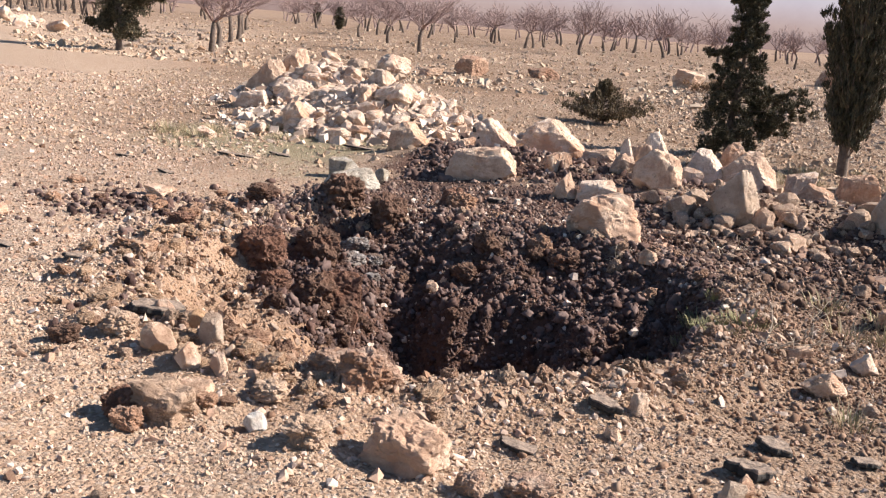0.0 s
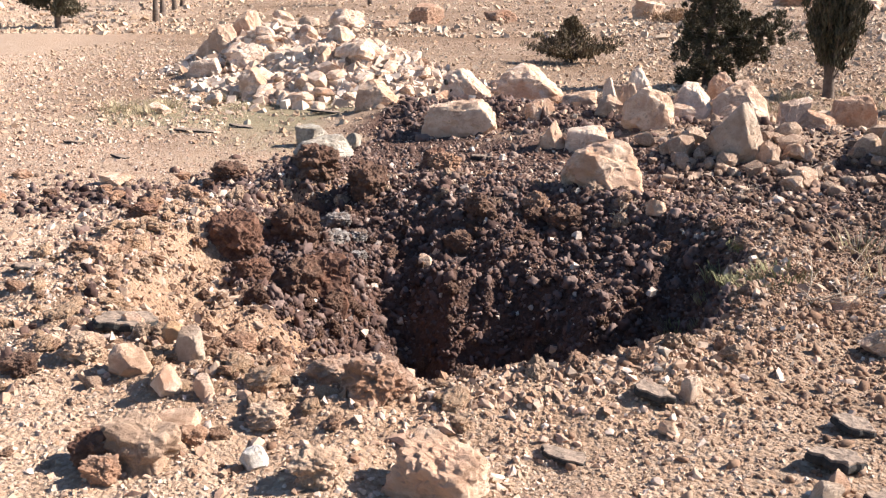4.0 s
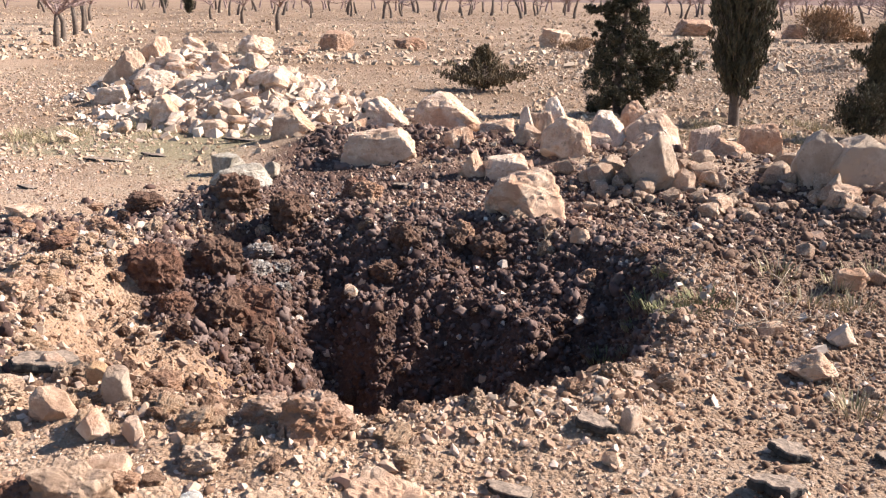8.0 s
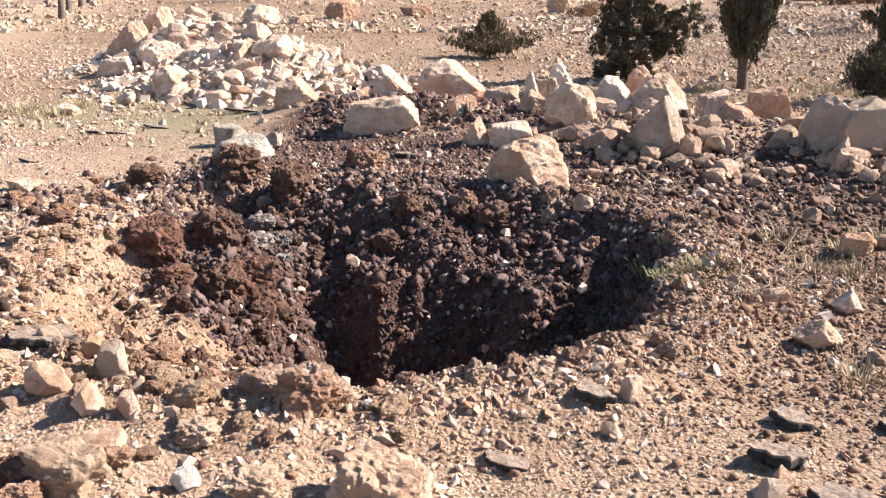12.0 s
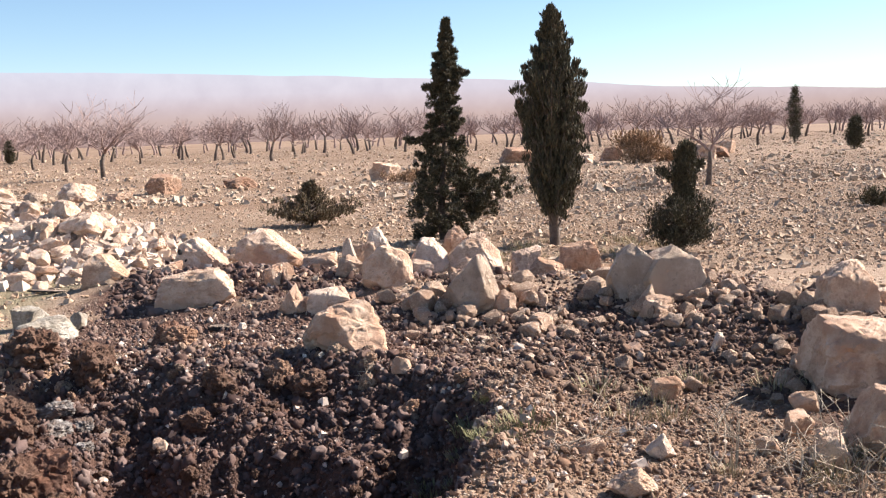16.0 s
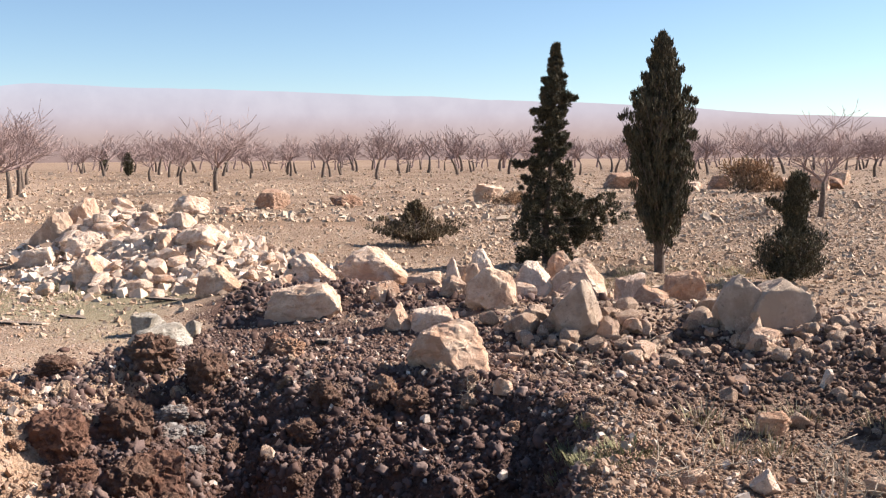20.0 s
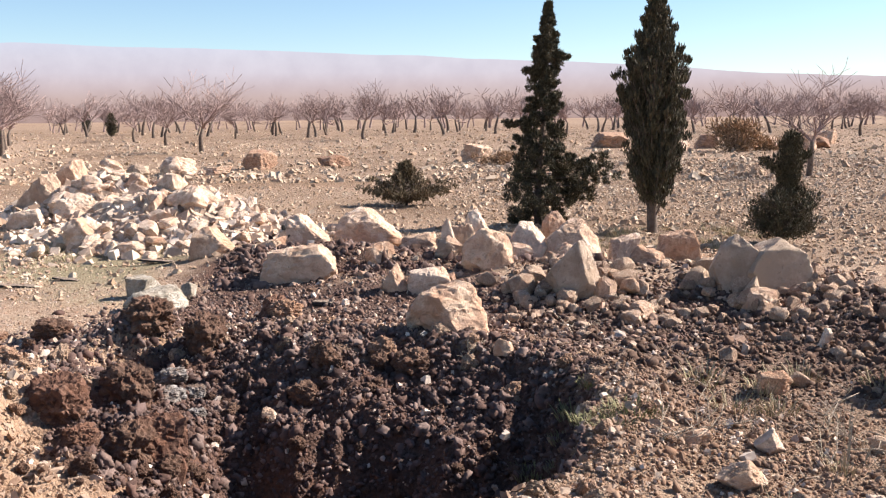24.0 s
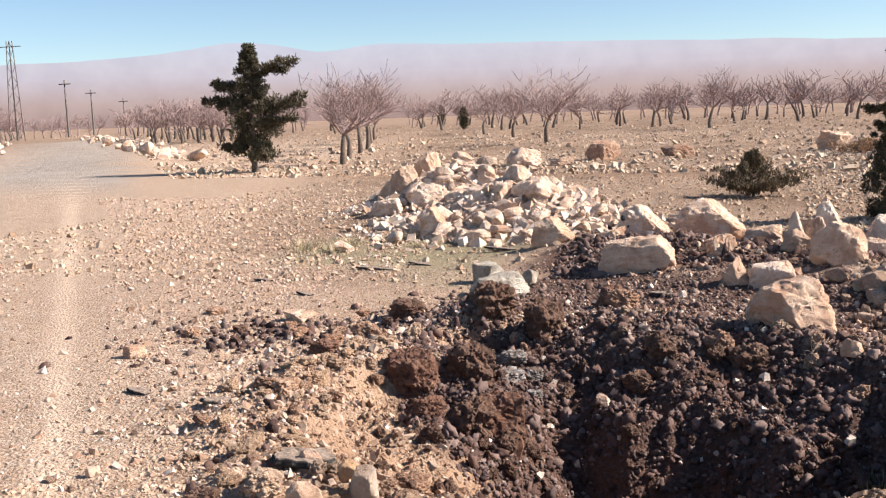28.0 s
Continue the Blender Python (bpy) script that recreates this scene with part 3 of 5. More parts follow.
boulder(28, 0.95, 10.4, 0.42, 0.33, "rounded white limestone boulder on the bank", WHITE_STONE, top=0.47, faces=((-100, 20, 0.8), (-20, 46, 0.78), (180, 30, 0.9), (-70, 70, 0.85)))
boulder(29, 0.62, 9.6, 0.2, 0.16, "small cream stone lit between boulders", WHITE_STONE, top=0.35)
boulder(31, 1.42, 10.4, 0.61, 0.38, "broad tan limestone boulder with a crack", faces=((-100, 6, 0.78), (-35, 30, 0.8), (170, 46, 0.82), (-95, 60, 0.85), (10, 40, 0.9)), top=0.5)
boulder(32, 1.30, 10.95, 0.34, 0.2, "pale stone lying behind a broad boulder", top=0.53, deep=0.5)
boulder(33, -0.39, 8.4, 0.25, 0.29, "upright pinkish limestone boulder beside dark soil", faces=PEAK, top=0.35)
boulder(35, -0.08, 8.36, 0.42, 0.25, "dirty white limestone boulder half buried", WHITE_STONE, faces=LOAF, top=0.31)
boulder(37, 2.63, 10.8, 0.48, 0.18, "low pale limestone boulder in dry grass", top=0.33, faces=LOAF)
boulder(41, 2.40, 7.92, 0.42, 0.4, "broken grey-buff boulder with a smooth face", GREY_STONE, faces=FLAT_FRONT, top=0.62, rough=0.035, turn=-8)
boulder(44, 2.70, 7.84, 0.54, 0.48, "large grey-buff boulder with a smooth broken face", GREY_STONE, faces=FLAT_FRONT, top=0.6, rough=0.035, turn=6)
boulder(45, 2.44, 7.62, 0.23, 0.22, "wedge of buff limestone under a boulder", GREY_STONE, faces=PEAK, top=0.33)
boulder(47, 2.42, 7.38, 0.28, 0.17, "buff limestone lump on the bank", faces=WEDGE)
boulder(51, 3.5, 6.5, 0.4, 0.4, "pinkish limestone boulder with two peaks", faces=((-90, 0, 0.75), (178, 6, 0.9), (0, 4, 0.92), (-75, 52, 0.85), (172, 62, 0.84)), top=0.6)
boulder(53, 3.04, 5.25, 0.74, 0.45, "large square-edged tan limestone boulder", faces=SQUARE, top=0.46)
boulder(55, 2.68, 4.33, 0.5, 0.35, "sharp-edged tan limestone boulder on the bank", faces=WEDGE, top=0.32)
boulder(56, 2.26, 4.30, 0.19, 0.17, "tan limestone stone at a boulder's foot", faces=WEDGE)
boulder(58, -0.55, 9.3, 0.3, 0.2, "tan limestone boulder between larger ones")
boulder(59, 0.1, 9.45, 0.3, 0.2, "brown-stained limestone boulder in dark soil", BANK_STONE)
boulder(60, 0.75, 9.3, 0.26, 0.16, "pale limestone boulder half sunk in soil", WHITE_STONE)
boulder(63, 1.25, 9.5, 0.34, 0.2, "cream limestone boulder on the bank's crest")
boulder(64, 1.9, 9.0, 0.34, 0.18, "low tan limestone boulder on the bank's crest")
boulder(66, 1.95, 10.3, 0.34, 0.2, "pale limestone boulder beside the cypress", WHITE_STONE, top=0.35)
boulder(57, 3.97, 6.75, 0.28, 0.16, "small pale limestone boulder", WHITE_STONE, faces=LOAF)


# ---- small pieces ----
def chip_templates(count, seed):
    """Angular chips: cubes knocked out of shape."""
    base = np.array([[i, j, k] for i in (-1, 1) for j in (-1, 1) for k in (-1, 1)], float) * 0.68
    tris = np.array([[0, 1, 3], [0, 3, 2], [4, 6, 7], [4, 7, 5], [0, 4, 5], [0, 5, 1], [2, 3, 7], [2, 7, 6], [0, 2, 6], [0, 6, 4], [1, 5, 7], [1, 7, 3]])
    rng = np.random.RandomState(seed)
    return np.array([(base + rng.uniform(-0.3, 0.3, base.shape)) * [1, rng.uniform(0.65, 1), rng.uniform(0.5, 0.9)] for _ in range(count)]), tris


def crumb_templates(count, seed, level=1):
    """Rough lumps of earth."""
    bm = bmesh.new()
    bmesh.ops.create_icosphere(bm, subdivisions=level, radius=1.0)
    base = np.array([v.co[:] for v in bm.verts])
    tris = np.array([[v.index for v in f.verts] for f in bm.faces])
    bm.free()
    rng = np.random.RandomState(seed)
    return np.array([(base * (1 + rng.uniform(-0.52, 0.36, (len(base), 1))) + rng.uniform(-0.17, 0.17, base.shape)) * [rng.uniform(0.9, 1.4), rng.uniform(0.6, 1), rng.uniform(0.5, 0.95)] for _ in range(count)]), tris


def mass(name, verts, tris, mat, label, category, parent=None, kind="stuff"):
    """Many small pieces as one mesh. verts: pieces x points x 3."""
    count, points = verts.shape[:2]
    faces = (tris[None] + (np.arange(count) * points)[:, None, None]).astype(np.int32).reshape(-1, tris.shape[1])
    me = bpy.data.meshes.new(name)
    me.vertices.add(count * points)
    me.vertices.foreach_set("co", verts.astype(np.float32).ravel())
    me.loops.add(faces.size)
    me.loops.foreach_set("vertex_index", faces.ravel())
    me.polygons.add(len(faces))
    me.polygons.foreach_set("loop_start", np.arange(0, faces.size, faces.shape[1], dtype=np.int32))
    me.update(calc_edges=True)
    me.shade_flat()
    me.materials.append(mat)
    ob = new(name, me)
    ob.parent = parent
    return tagged(ob, label, category, kind=kind)


def turns(rng, count):
    q = rng.normal(size=(count, 4))
    q /= np.linalg.norm(q, axis=1)[:, None]
    w, x, y, z = q.T
    return np.stack([np.stack([1 - 2 * (y * y + z * z), 2 * (x * y - z * w), 2 * (x * z + y * w)], -1),
                     np.stack([2 * (x * y + z * w), 1 - 2 * (x * x + z * z), 2 * (y * z - x * w)], -1),
                     np.stack([2 * (x * z - y * w), 2 * (y * z + x * w), 1 - 2 * (x * x + y * y)], -1)], -2)


def scatter(name, x, y, size, mat, label, category, seed, sit=0.1, lumps=0):
    rng = np.random.RandomState(seed)
    shapes, tris = crumb_templates(16, seed, lumps) if lumps else chip_templates(16, seed)
    pick = rng.randint(0, 16, len(x))
    v = np.einsum("nij,npj->npi", turns(rng, len(x)), shapes[pick]) * size[:, None, None]
    v += np.c_[x, y, ground_z(x, y) + size * sit][:, None, :]
    ob = mass(name, v, tris, mat, label, category)
    if mat in (DARK_BITS, BROWN_BITS, BANK_BITS, LIT_CAST_BITS):
        ob.data.shade_smooth()
    return ob


def sizes(rng, count, middle, spread, most):
    return np.minimum(middle * np.exp(rng.normal(0, spread, count)), most)


def spread(rng, count, x0, x1, y0, y1):
    return rng.uniform(x0, x1, count), rng.uniform(y0, y1, count)


rng = np.random.RandomState(5)
x, y = spread(rng, 66000, -5.6, 4.4, 1.5, 9.6)
d = crater_reach(x, y)
keep = (d > 0.98) & (off_line(x, y, (-2.65, 2.85), (-26, 31.6))[0] > rng.uniform(0.16, 0.36, len(x))) & (rng.uniform(0, 1, len(x)) > 0.85 * bank_soil(x, y)) & (fbm(x, y, 0.8, 3, 72) > rng.uniform(-0.45, 0.3, len(x)))
keep &= rng.uniform(0, 1, len(x)) > 0.8 * bell(np.hypot((x - 1.8) / 1.5, y - 4.4), 1.5)
scatter("gravel", x[keep], y[keep], sizes(rng, keep.sum(), 0.0056, 0.5, 0.022), PEBBLE, "loose tan gravel over bare soil", "gravel", 51)
x, y = spread(rng, 34000, -3.2, 2.4, 1.9, 4.4)
keep = (crater_reach(x, y) > 1.02) & (fbm(x, y, 0.5, 3, 73) > rng.uniform(-0.5, 0.3, len(x))) & (rng.uniform(0, 1, len(x)) > 0.9 * step(x, 0.0, 1.2))
scatter("fine_gravel", x[keep], y[keep], sizes(rng, keep.sum(), 0.0045, 0.5, 0.016), FIELD_STONE, "fine pale gravel on the near ground", "gravel", 71)
a, r = rng.uniform(0, 2 * np.pi, 9500), 1.75 * (1.0 + np.abs(rng.normal(0, 0.5, 9500)))
x, y = CRATER[0] + r * np.cos(a), CRATER[1] + r * np.sin(a)
keep = (y > 1.6) & (rng.uniform(0, 1, len(x)) > 0.85 * bank_soil(x, y)) & (rng.uniform(0, 1, len(x)) > 0.85 * step(x, 0.1, 1.0))
scatter("crater_debris", x[keep], y[keep], sizes(rng, keep.sum(), 0.0095, 0.5, 0.034), PEBBLE, "tan stones and clods thrown round the crater", "debris", 52, lumps=1)
x, y = spread(rng, 24000, -14, -4.0, 3.5, 18)
keep = off_line(x, y, (-4.3, 3.0), (-10.5, 11.0))[0] + 0.12 * (y - 3) > rng.uniform(-1.6, 2.2, len(x))
keep &= (off_line(x, y, (-10.5, 11.0), (-23, 28))[0] > 3.2 - 0.12 * y) & (off_line(x, y, (-2.65, 2.85), (-26, 31.6))[0] > rng.uniform(0.25, 0.5, len(x)))
x, y = x[keep], y[keep]
scatter("roadside_gravel", x, y, sizes(rng, len(x), 0.0115, 0.5, 0.04), PEBBLE, "fine gravel over the hard-packed verge", "gravel", 60)
x, y = spread(rng, 22000, -11, 9, 8.6, 26)
keep = (np.abs(y - 24 - 0.1 * x) > rng.uniform(0, 2.4, len(x))) & (rng.uniform(0, 1, len(x)) > 0.9 * bank_soil(x, y))
x, y = x[keep], y[keep]
scatter("field_gravel", x, y, sizes(rng, len(x), 0.017, 0.5, 0.07), FIELD_STONE, "stones strewn over tan soil", "gravel", 53)
x, y = spread(rng, 19000, 0.3, 17, 10, 34)
scatter("stony_field", x, y, sizes(rng, len(x), 0.025, 0.45, 0.085), FIELD_STONE, "stony ploughed ground", "stones", 54)
y = 24 + 90 * rng.uniform(0, 1, 21000) ** 1.6
x = rng.uniform(-0.85, 0.75, len(y)) * y
keep = off_line(x, y, (-10.5, 11.0), (-70, 86))[0] > 3.4
scatter("orchard_stones", x[keep], y[keep], sizes(rng, keep.sum(), 0.045, 0.5, 0.17), FIELD_STONE, "pale stones over the orchard field", "stones", 55)
a, r = rng.uniform(0, 2 * np.pi, 23000), np.sqrt(rng.uniform(0, 1.45, 23000)) * 1.72
x, y = CRATER[0] + r * np.cos(a), CRATER[1] + r * np.sin(a)
keep = crater_reach(x, y) + 0.55 * side_wall(x, y) < 1.02 + 0.16 * step(y, 5.6, 6.4)
scatter("wall_crumbs", x[~keep], y[~keep], sizes(rng, (~keep).sum(), 0.0095, 0.55, 0.034), RIM_BITS, "tan and brown crumbs of earth on the crater's rim", "clods", 65, lumps=1)
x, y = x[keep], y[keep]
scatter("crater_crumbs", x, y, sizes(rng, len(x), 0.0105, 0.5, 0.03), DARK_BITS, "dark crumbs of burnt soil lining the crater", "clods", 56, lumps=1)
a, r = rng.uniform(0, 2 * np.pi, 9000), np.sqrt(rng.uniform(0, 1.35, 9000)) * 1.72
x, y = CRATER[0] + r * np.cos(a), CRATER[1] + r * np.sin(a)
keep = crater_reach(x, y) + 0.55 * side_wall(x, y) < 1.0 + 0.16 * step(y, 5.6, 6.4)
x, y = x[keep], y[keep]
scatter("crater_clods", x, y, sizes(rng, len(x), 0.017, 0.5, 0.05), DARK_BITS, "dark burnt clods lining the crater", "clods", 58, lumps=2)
x, y = spread(rng, 15000, -2.8, 3.6, 6.4, 9.5)
keep = np.minimum(off_line(x, y, (-1.8, 8.0), (0.4, 7.6))[0], off_line(x, y, (0.2, 7.6), (3.2, 7.5))[0]) < np.abs(rng.normal(0, 0.6, len(x))) + 0.35
scatter("dark_crumbs", x[keep], y[keep], sizes(rng, keep.sum(), 0.0125, 0.55, 0.045), LIT_CAST_BITS, "dark crumbled soil thrown onto the bank", "clods", 57, lumps=1)
x, y = np.r_[rng.normal(-5.0, 0.7, 900), rng.normal(-3.3, 0.8, 2200)], np.r_[rng.normal(14.8, 0.7, 900), rng.normal(12.75, 0.55, 2200)]
scatter("heap_chips", x, y, sizes(rng, len(x), 0.062, 0.4, 0.12), CHALK, "pale stone chips filling the rubble heap", "stones", 63)
x, y = np.r_[rng.uniform(0.5, 3.3, 420), rng.uniform(-1.6, 0.8, 220)], np.r_[rng.normal(7.7, 0.6, 420), rng.normal(9.2, 0.7, 220)]
scatter("bank_pebbles", x, y, sizes(rng, len(x), 0.024, 0.5, 0.06), PEBBLE, "small cream stones in the soil of the bank", "stones", 67, lumps=1)
x, y = rng.normal(1.6, 0.8, 12000), rng.normal(4.5, 1.0, 12000)
keep = crater_reach(x, y) > 1.02
scatter("bank_crumbs", x[keep], y[keep], sizes(rng, keep.sum(), 0.009, 0.5, 0.035), BROWN_BITS, "brown crumbled soil on the bank", "clods", 64, lumps=1)
x, y = spread(rng, 5200, -2.2, 2.6, 8.9, 11.2)
keep = bank_soil(x, y) > rng.uniform(0.15, 0.9, len(x))
scatter("crest_crumbs", x[keep], y[keep], sizes(rng, keep.sum(), 0.02, 0.55, 0.07), DARK_BITS, "dark crumbled soil between the boulders", "clods", 70, lumps=1)
a, r = rng.uniform(-0.6, 3.4, 1500), np.sqrt(rng.uniform(0.1, 2.6, 1500)) * 1.72
x, y = CRATER[0] + r * np.cos(a), CRATER[1] + r * np.sin(a)
scatter("pale_chips", x, y, sizes(rng, len(x), 0.0095, 0.55, 0.035), CHALK, "pale stone chips lying in the dark soil", "stones", 74, sit=0.5)
x, y = rng.normal(-2.35, 0.3, 1100), rng.normal(7.0, 0.28, 1100)
scatter("hollow_crumbs", x, y, sizes(rng, len(x), 0.014, 0.5, 0.045), DARK_BITS, "dark crumbled soil round a hollow in the rim", "clods", 68, lumps=1)
x, y = rng.uniform(0.6, 3.6, 6200), rng.uniform(5.4, 9.0, 6200)
keep = np.maximum(bank_soil(x, y), bell(np.hypot((x - 2.3) / 1.25, (y - 6.8) / 1.2), 1.3)) > rng.uniform(0.2, 0.9, len(x))
scatter("bank_clods", x[keep], y[keep], sizes(rng, keep.sum(), 0.0145, 0.5, 0.042), BANK_BITS, "dark clods of soil between the stones of the bank", "clods", 69, lumps=2)
a, r = rng.uniform(1.7, 4.0, 520), 1.75 + np.abs(rng.normal(0, 0.9, 520))
x, y = np.r_[CRATER[0] + r * np.cos(a), rng.normal(-3.4, 0.6, 420)], np.r_[CRATER[1] + r * np.sin(a), rng.normal(6.35, 0.3, 420)]
keep = (y > 5.0) | (x > -2.6)
scatter("thrown_clods", x[keep], y[keep], sizes(rng, keep.sum(), 0.017, 0.5, 0.05), DARK_BITS, "dark clods thrown over the tan ground", "clods", 59, lumps=2)


# ---- rubble: the bank of stones and the white heap ----
RUBBLE = [rock_mesh("rubble_stone", 200 + k, (1.0, 0.66 + 0.03 * k, 0.5 + 0.03 * k), LIMESTONE if k % 3 == 1 else BANK_STONE, points=7 + k % 3, cuts=3, rough=0.07, taper=0.1, sharp=55) for k in range(12)]
WHITES = [rock_mesh("white_stone", 300 + k, (1.0, 0.5 + 0.035 * k, 0.3 + 0.035 * k), WHITE_STONE, points=6 + k % 4, cuts=3, rough=0.06, taper=0.1, sharp=80) for k in range(12)]


def stone(name, me, x, y, z, size, label, group, rng):
    ob = new(name, me)
    ob.matrix_world = pose(x, y, z, rng.uniform(-35, 35), rng.uniform(-35, 35), rng.uniform(0, 360)) @ Matrix.Scale(size, 4)
    return tagged(ob, label, "stone", group)


def bank_of_stones():
    rng = random.Random(61)
    done = 0
    while done < 300:
        x, y = rng.uniform(0.3, 3.9), rng.uniform(5.0, 9.2)
        off = min(float(off_line(np.array([x]), np.array([y]), a, b)[0][0]) for a, b in (((0.6, 8.1), (2.9, 7.6)), ((2.9, 7.6), (3.3, 5.4))))
        if off > abs(rng.gauss(0, 0.55)) + 0.1:
            continue
        s = min(0.26, 0.11 * math.exp(rng.gauss(0, 0.42)))
        stone("rubble_stone", RUBBLE[done % 12], x, y, seat(x, y) + 0.22 * s, s, "cream limestone rubble stone on dark soil", "rubble on the bank", rng)
        done += 1


def white_heap():
    rng = random.Random(62)
    for k in range(290):
        if k < 80:
            x, y = -4.9 + rng.gauss(0, 0.62), 14.6 + rng.gauss(0, 0.6)
        else:
            x, y = -3.35 + rng.gauss(0, 0.78), 12.7 + rng.gauss(0, 0.55)
        s = min(0.42, 0.18 * math.exp(rng.gauss(0, 0.42)))
        stone("heap_stone", WHITES[k % 12], x, y, seat(x, y) + (0.15 + 0.25 * rng.random()) * s, s, "white broken limestone in a rubble heap", "stones of the white heap", rng)


bank_of_stones()
white_heap()


def heap_rock(seed, x, y, w, h, top, label, mat=WHITE_STONE, turn=0.0, **more):
    """A boulder of the heap; top: its crown's height above the plain."""
    tall = max(1.2 * h, top - seat(x, y) + 0.12)
    ob = new("heap_boulder", rock_mesh("heap_boulder", seed, (w, w * 0.75, tall), mat, **more))
    ob.matrix_world = pose(x, y, top - tall / 2, 0, 0, turn)
    tagged(ob, label, "boulder", "boulders of the white heap")


LEANING = ((-95, 4, 0.72), (176, 48, 0.62), (-8, 10, 0.85), (-40, 30, 0.9), (60, 15, 0.85))
heap_rock(411, -5.54, 15.1, 0.66, 0.66, 0.99, "large tan boulder crowning the rubble heap", LIMESTONE, faces=LEANING)
# the darker brown stone puts this boulder's shaded side into its colour
heap_rock(402, -5.75, 14.6, 0.66, 0.62, 0.8, "large brown boulder in the rubble heap", BANK_STONE, faces=LEANING)
heap_rock(403, -5.15, 14.1, 0.7, 0.4, 0.55, "white lichen-spotted boulder in the rubble heap", faces=BLUNT)
heap_rock(404, -4.36, 12.15, 0.48, 0.4, 0.4, "leaning white boulder at the heap's foot", faces=HIGH_LEFT)
heap_rock(405, -5.69, 13.85, 0.52, 0.28, 0.36, "low white boulder at the heap's foot", faces=LOAF)
heap_rock(406, -4.63, 14.0, 0.56, 0.36, 0.52, "cream boulder in the rubble heap", LIMESTONE, faces=PEAK)
heap_rock(407, -2.37, 10.45, 0.5, 0.36, 0.46, "pale wedge-shaped boulder at the heap's foot", LIMESTONE, faces=HIGH_LEFT)
heap_rock(408, -4.2, 14.3, 0.5, 0.4, 0.66, "rounded white boulder in the rubble heap")
heap_rock(409, -3.7, 14.4, 0.55, 0.4, 0.72, "tan boulder at the back of the heap", LIMESTONE, faces=HIGH_LEFT)
heap_rock(410, -3.55, 12.6, 0.4, 0.4, 0.62, "upright cream boulder in the rubble heap", LIMESTONE, faces=PEAK)


# ---- stones along the field's edge ----
def field_rock(seed, x, y, w, h, label, mat=LIMESTONE, turn=0, lift=0.8):
    rock("field_boulder", seed, x, y, (w, w * 0.8, h), turn, mat, label, lift=lift, group="boulders along the field")


field_rock(501, -7.1, 27.6, 1.0, 0.68, "white boulder beside the dirt track", WHITE_STONE, 10)
field_rock(502, -8.25, 27.7, 0.6, 0.4, "grey boulder beside the dirt track", GREY_STONE)
field_rock(503, -6.0, 27.7, 0.7, 0.3, "low pale boulder beside the dirt track")
field_rock(504, -5.4, 30.6, 1.15, 0.75, "red-brown boulder at the field's edge", RED_STONE, turn=30)
field_rock(505, -3.25, 32.0, 1.15, 0.45, "flat reddish boulder at the field's edge", RED_STONE)
field_rock(506, 8.0, 46.0, 1.7, 0.9, "tall brown boulder at the field's edge", RED_STONE, turn=20)
field_rock(507, 1.4, 34.0, 1.1, 0.8, "pale boulder beside dry scrub")
field_rock(508, 12.2, 45.0, 1.4, 0.8, "brown boulder beside russet scrub", RED_STONE, turn=30)
field_rock(509, 15.6, 42.5, 1.5, 0.85, "brown boulder at the field's edge", turn=50)
field_rock(510, 10.4, 46.0, 1.0, 0.5, "white boulder at the field's edge", WHITE_STONE)
field_rock(511, 11.2, 45.2, 0.7, 0.4, "small white boulder beside a larger one", WHITE_STONE, 40)
field_rock(512, 10.7, 43.8, 0.9, 0.3, "low white boulder at the field's edge", WHITE_STONE, 70)
field_rock(513, 15.2, 46.0, 1.1, 0.6, "white boulder behind russet scrub", WHITE_STONE, 20)
field_rock(514, 18.6, 48.0, 1.5, 0.9, "tan boulder at the field's edge", turn=15)
field_rock(515, 16.9, 44.0, 1.3, 0.7, "red-brown boulder at the field's edge", RED_STONE, turn=65)


# ---- trees ----
def tube(verts, faces, path, radii, sides=5):
    first = len(verts)
    for k, p in enumerate(path):
        along = (path[min(k + 1, len(path) - 1)] - path[max(k - 1, 0)]).normalized()
        u = along.orthogonal().normalized()
        w = along.cross(u)
        for s in range(sides):
            a = 2 * math.pi * s / sides
            verts.append(p + radii[k] * (math.cos(a) * u + math.sin(a) * w))
        if k:
            for s in range(sides):
                i, j = first + (k - 1) * sides + s, first + (k - 1) * sides + (s + 1) % sides
                faces.append((i, j, j + sides, i + sides))
    faces.append(tuple(first + (len(path) - 1) * sides + s for s in range(sides)))


def sprigs(name, centres, reach, count, length, mat, parent, seed, lift=0.6, label=""):
    """Leaf sprigs round the centres: slim four-sided spikes that point outwards and up."""
    rng = np.random.RandomState(seed)
    centres, reach = np.array(centres), np.array(reach)
    k = rng.randint(0, len(centres), count)
    way = rng.normal(size=(count, 3))
    way /= np.linalg.norm(way, axis=1)[:, None]
    at = centres[k] + way * (reach[k] * rng.uniform(0.15, 1.0, count) ** 0.6)[:, None]
    tip = way * 0.8 + rng.normal(0, 0.35, (count, 3)) + [0, 0, lift]
    tip /= np.linalg.norm(tip, axis=1)[:, None]
    side = np.cross(tip, rng.normal(size=(count, 3)))
    side /= np.linalg.norm(side, axis=1)[:, None]
    up = np.cross(tip, side)
    n = (length * rng.uniform(0.55, 1.35, count))[:, None]
    v = np.stack([at - tip * n * 0.4, at + side * n * 0.15, at + up * n * 0.15 - side * n * 0.1, at + tip * n * 0.6], 1)
    tris = np.array([[0, 1, 2], [0, 3, 1], [1, 3, 2], [0, 2, 3]])
    ob = mass(name, v, tris, mat, label, "", parent)
    ob["kind"] = ""
    return ob


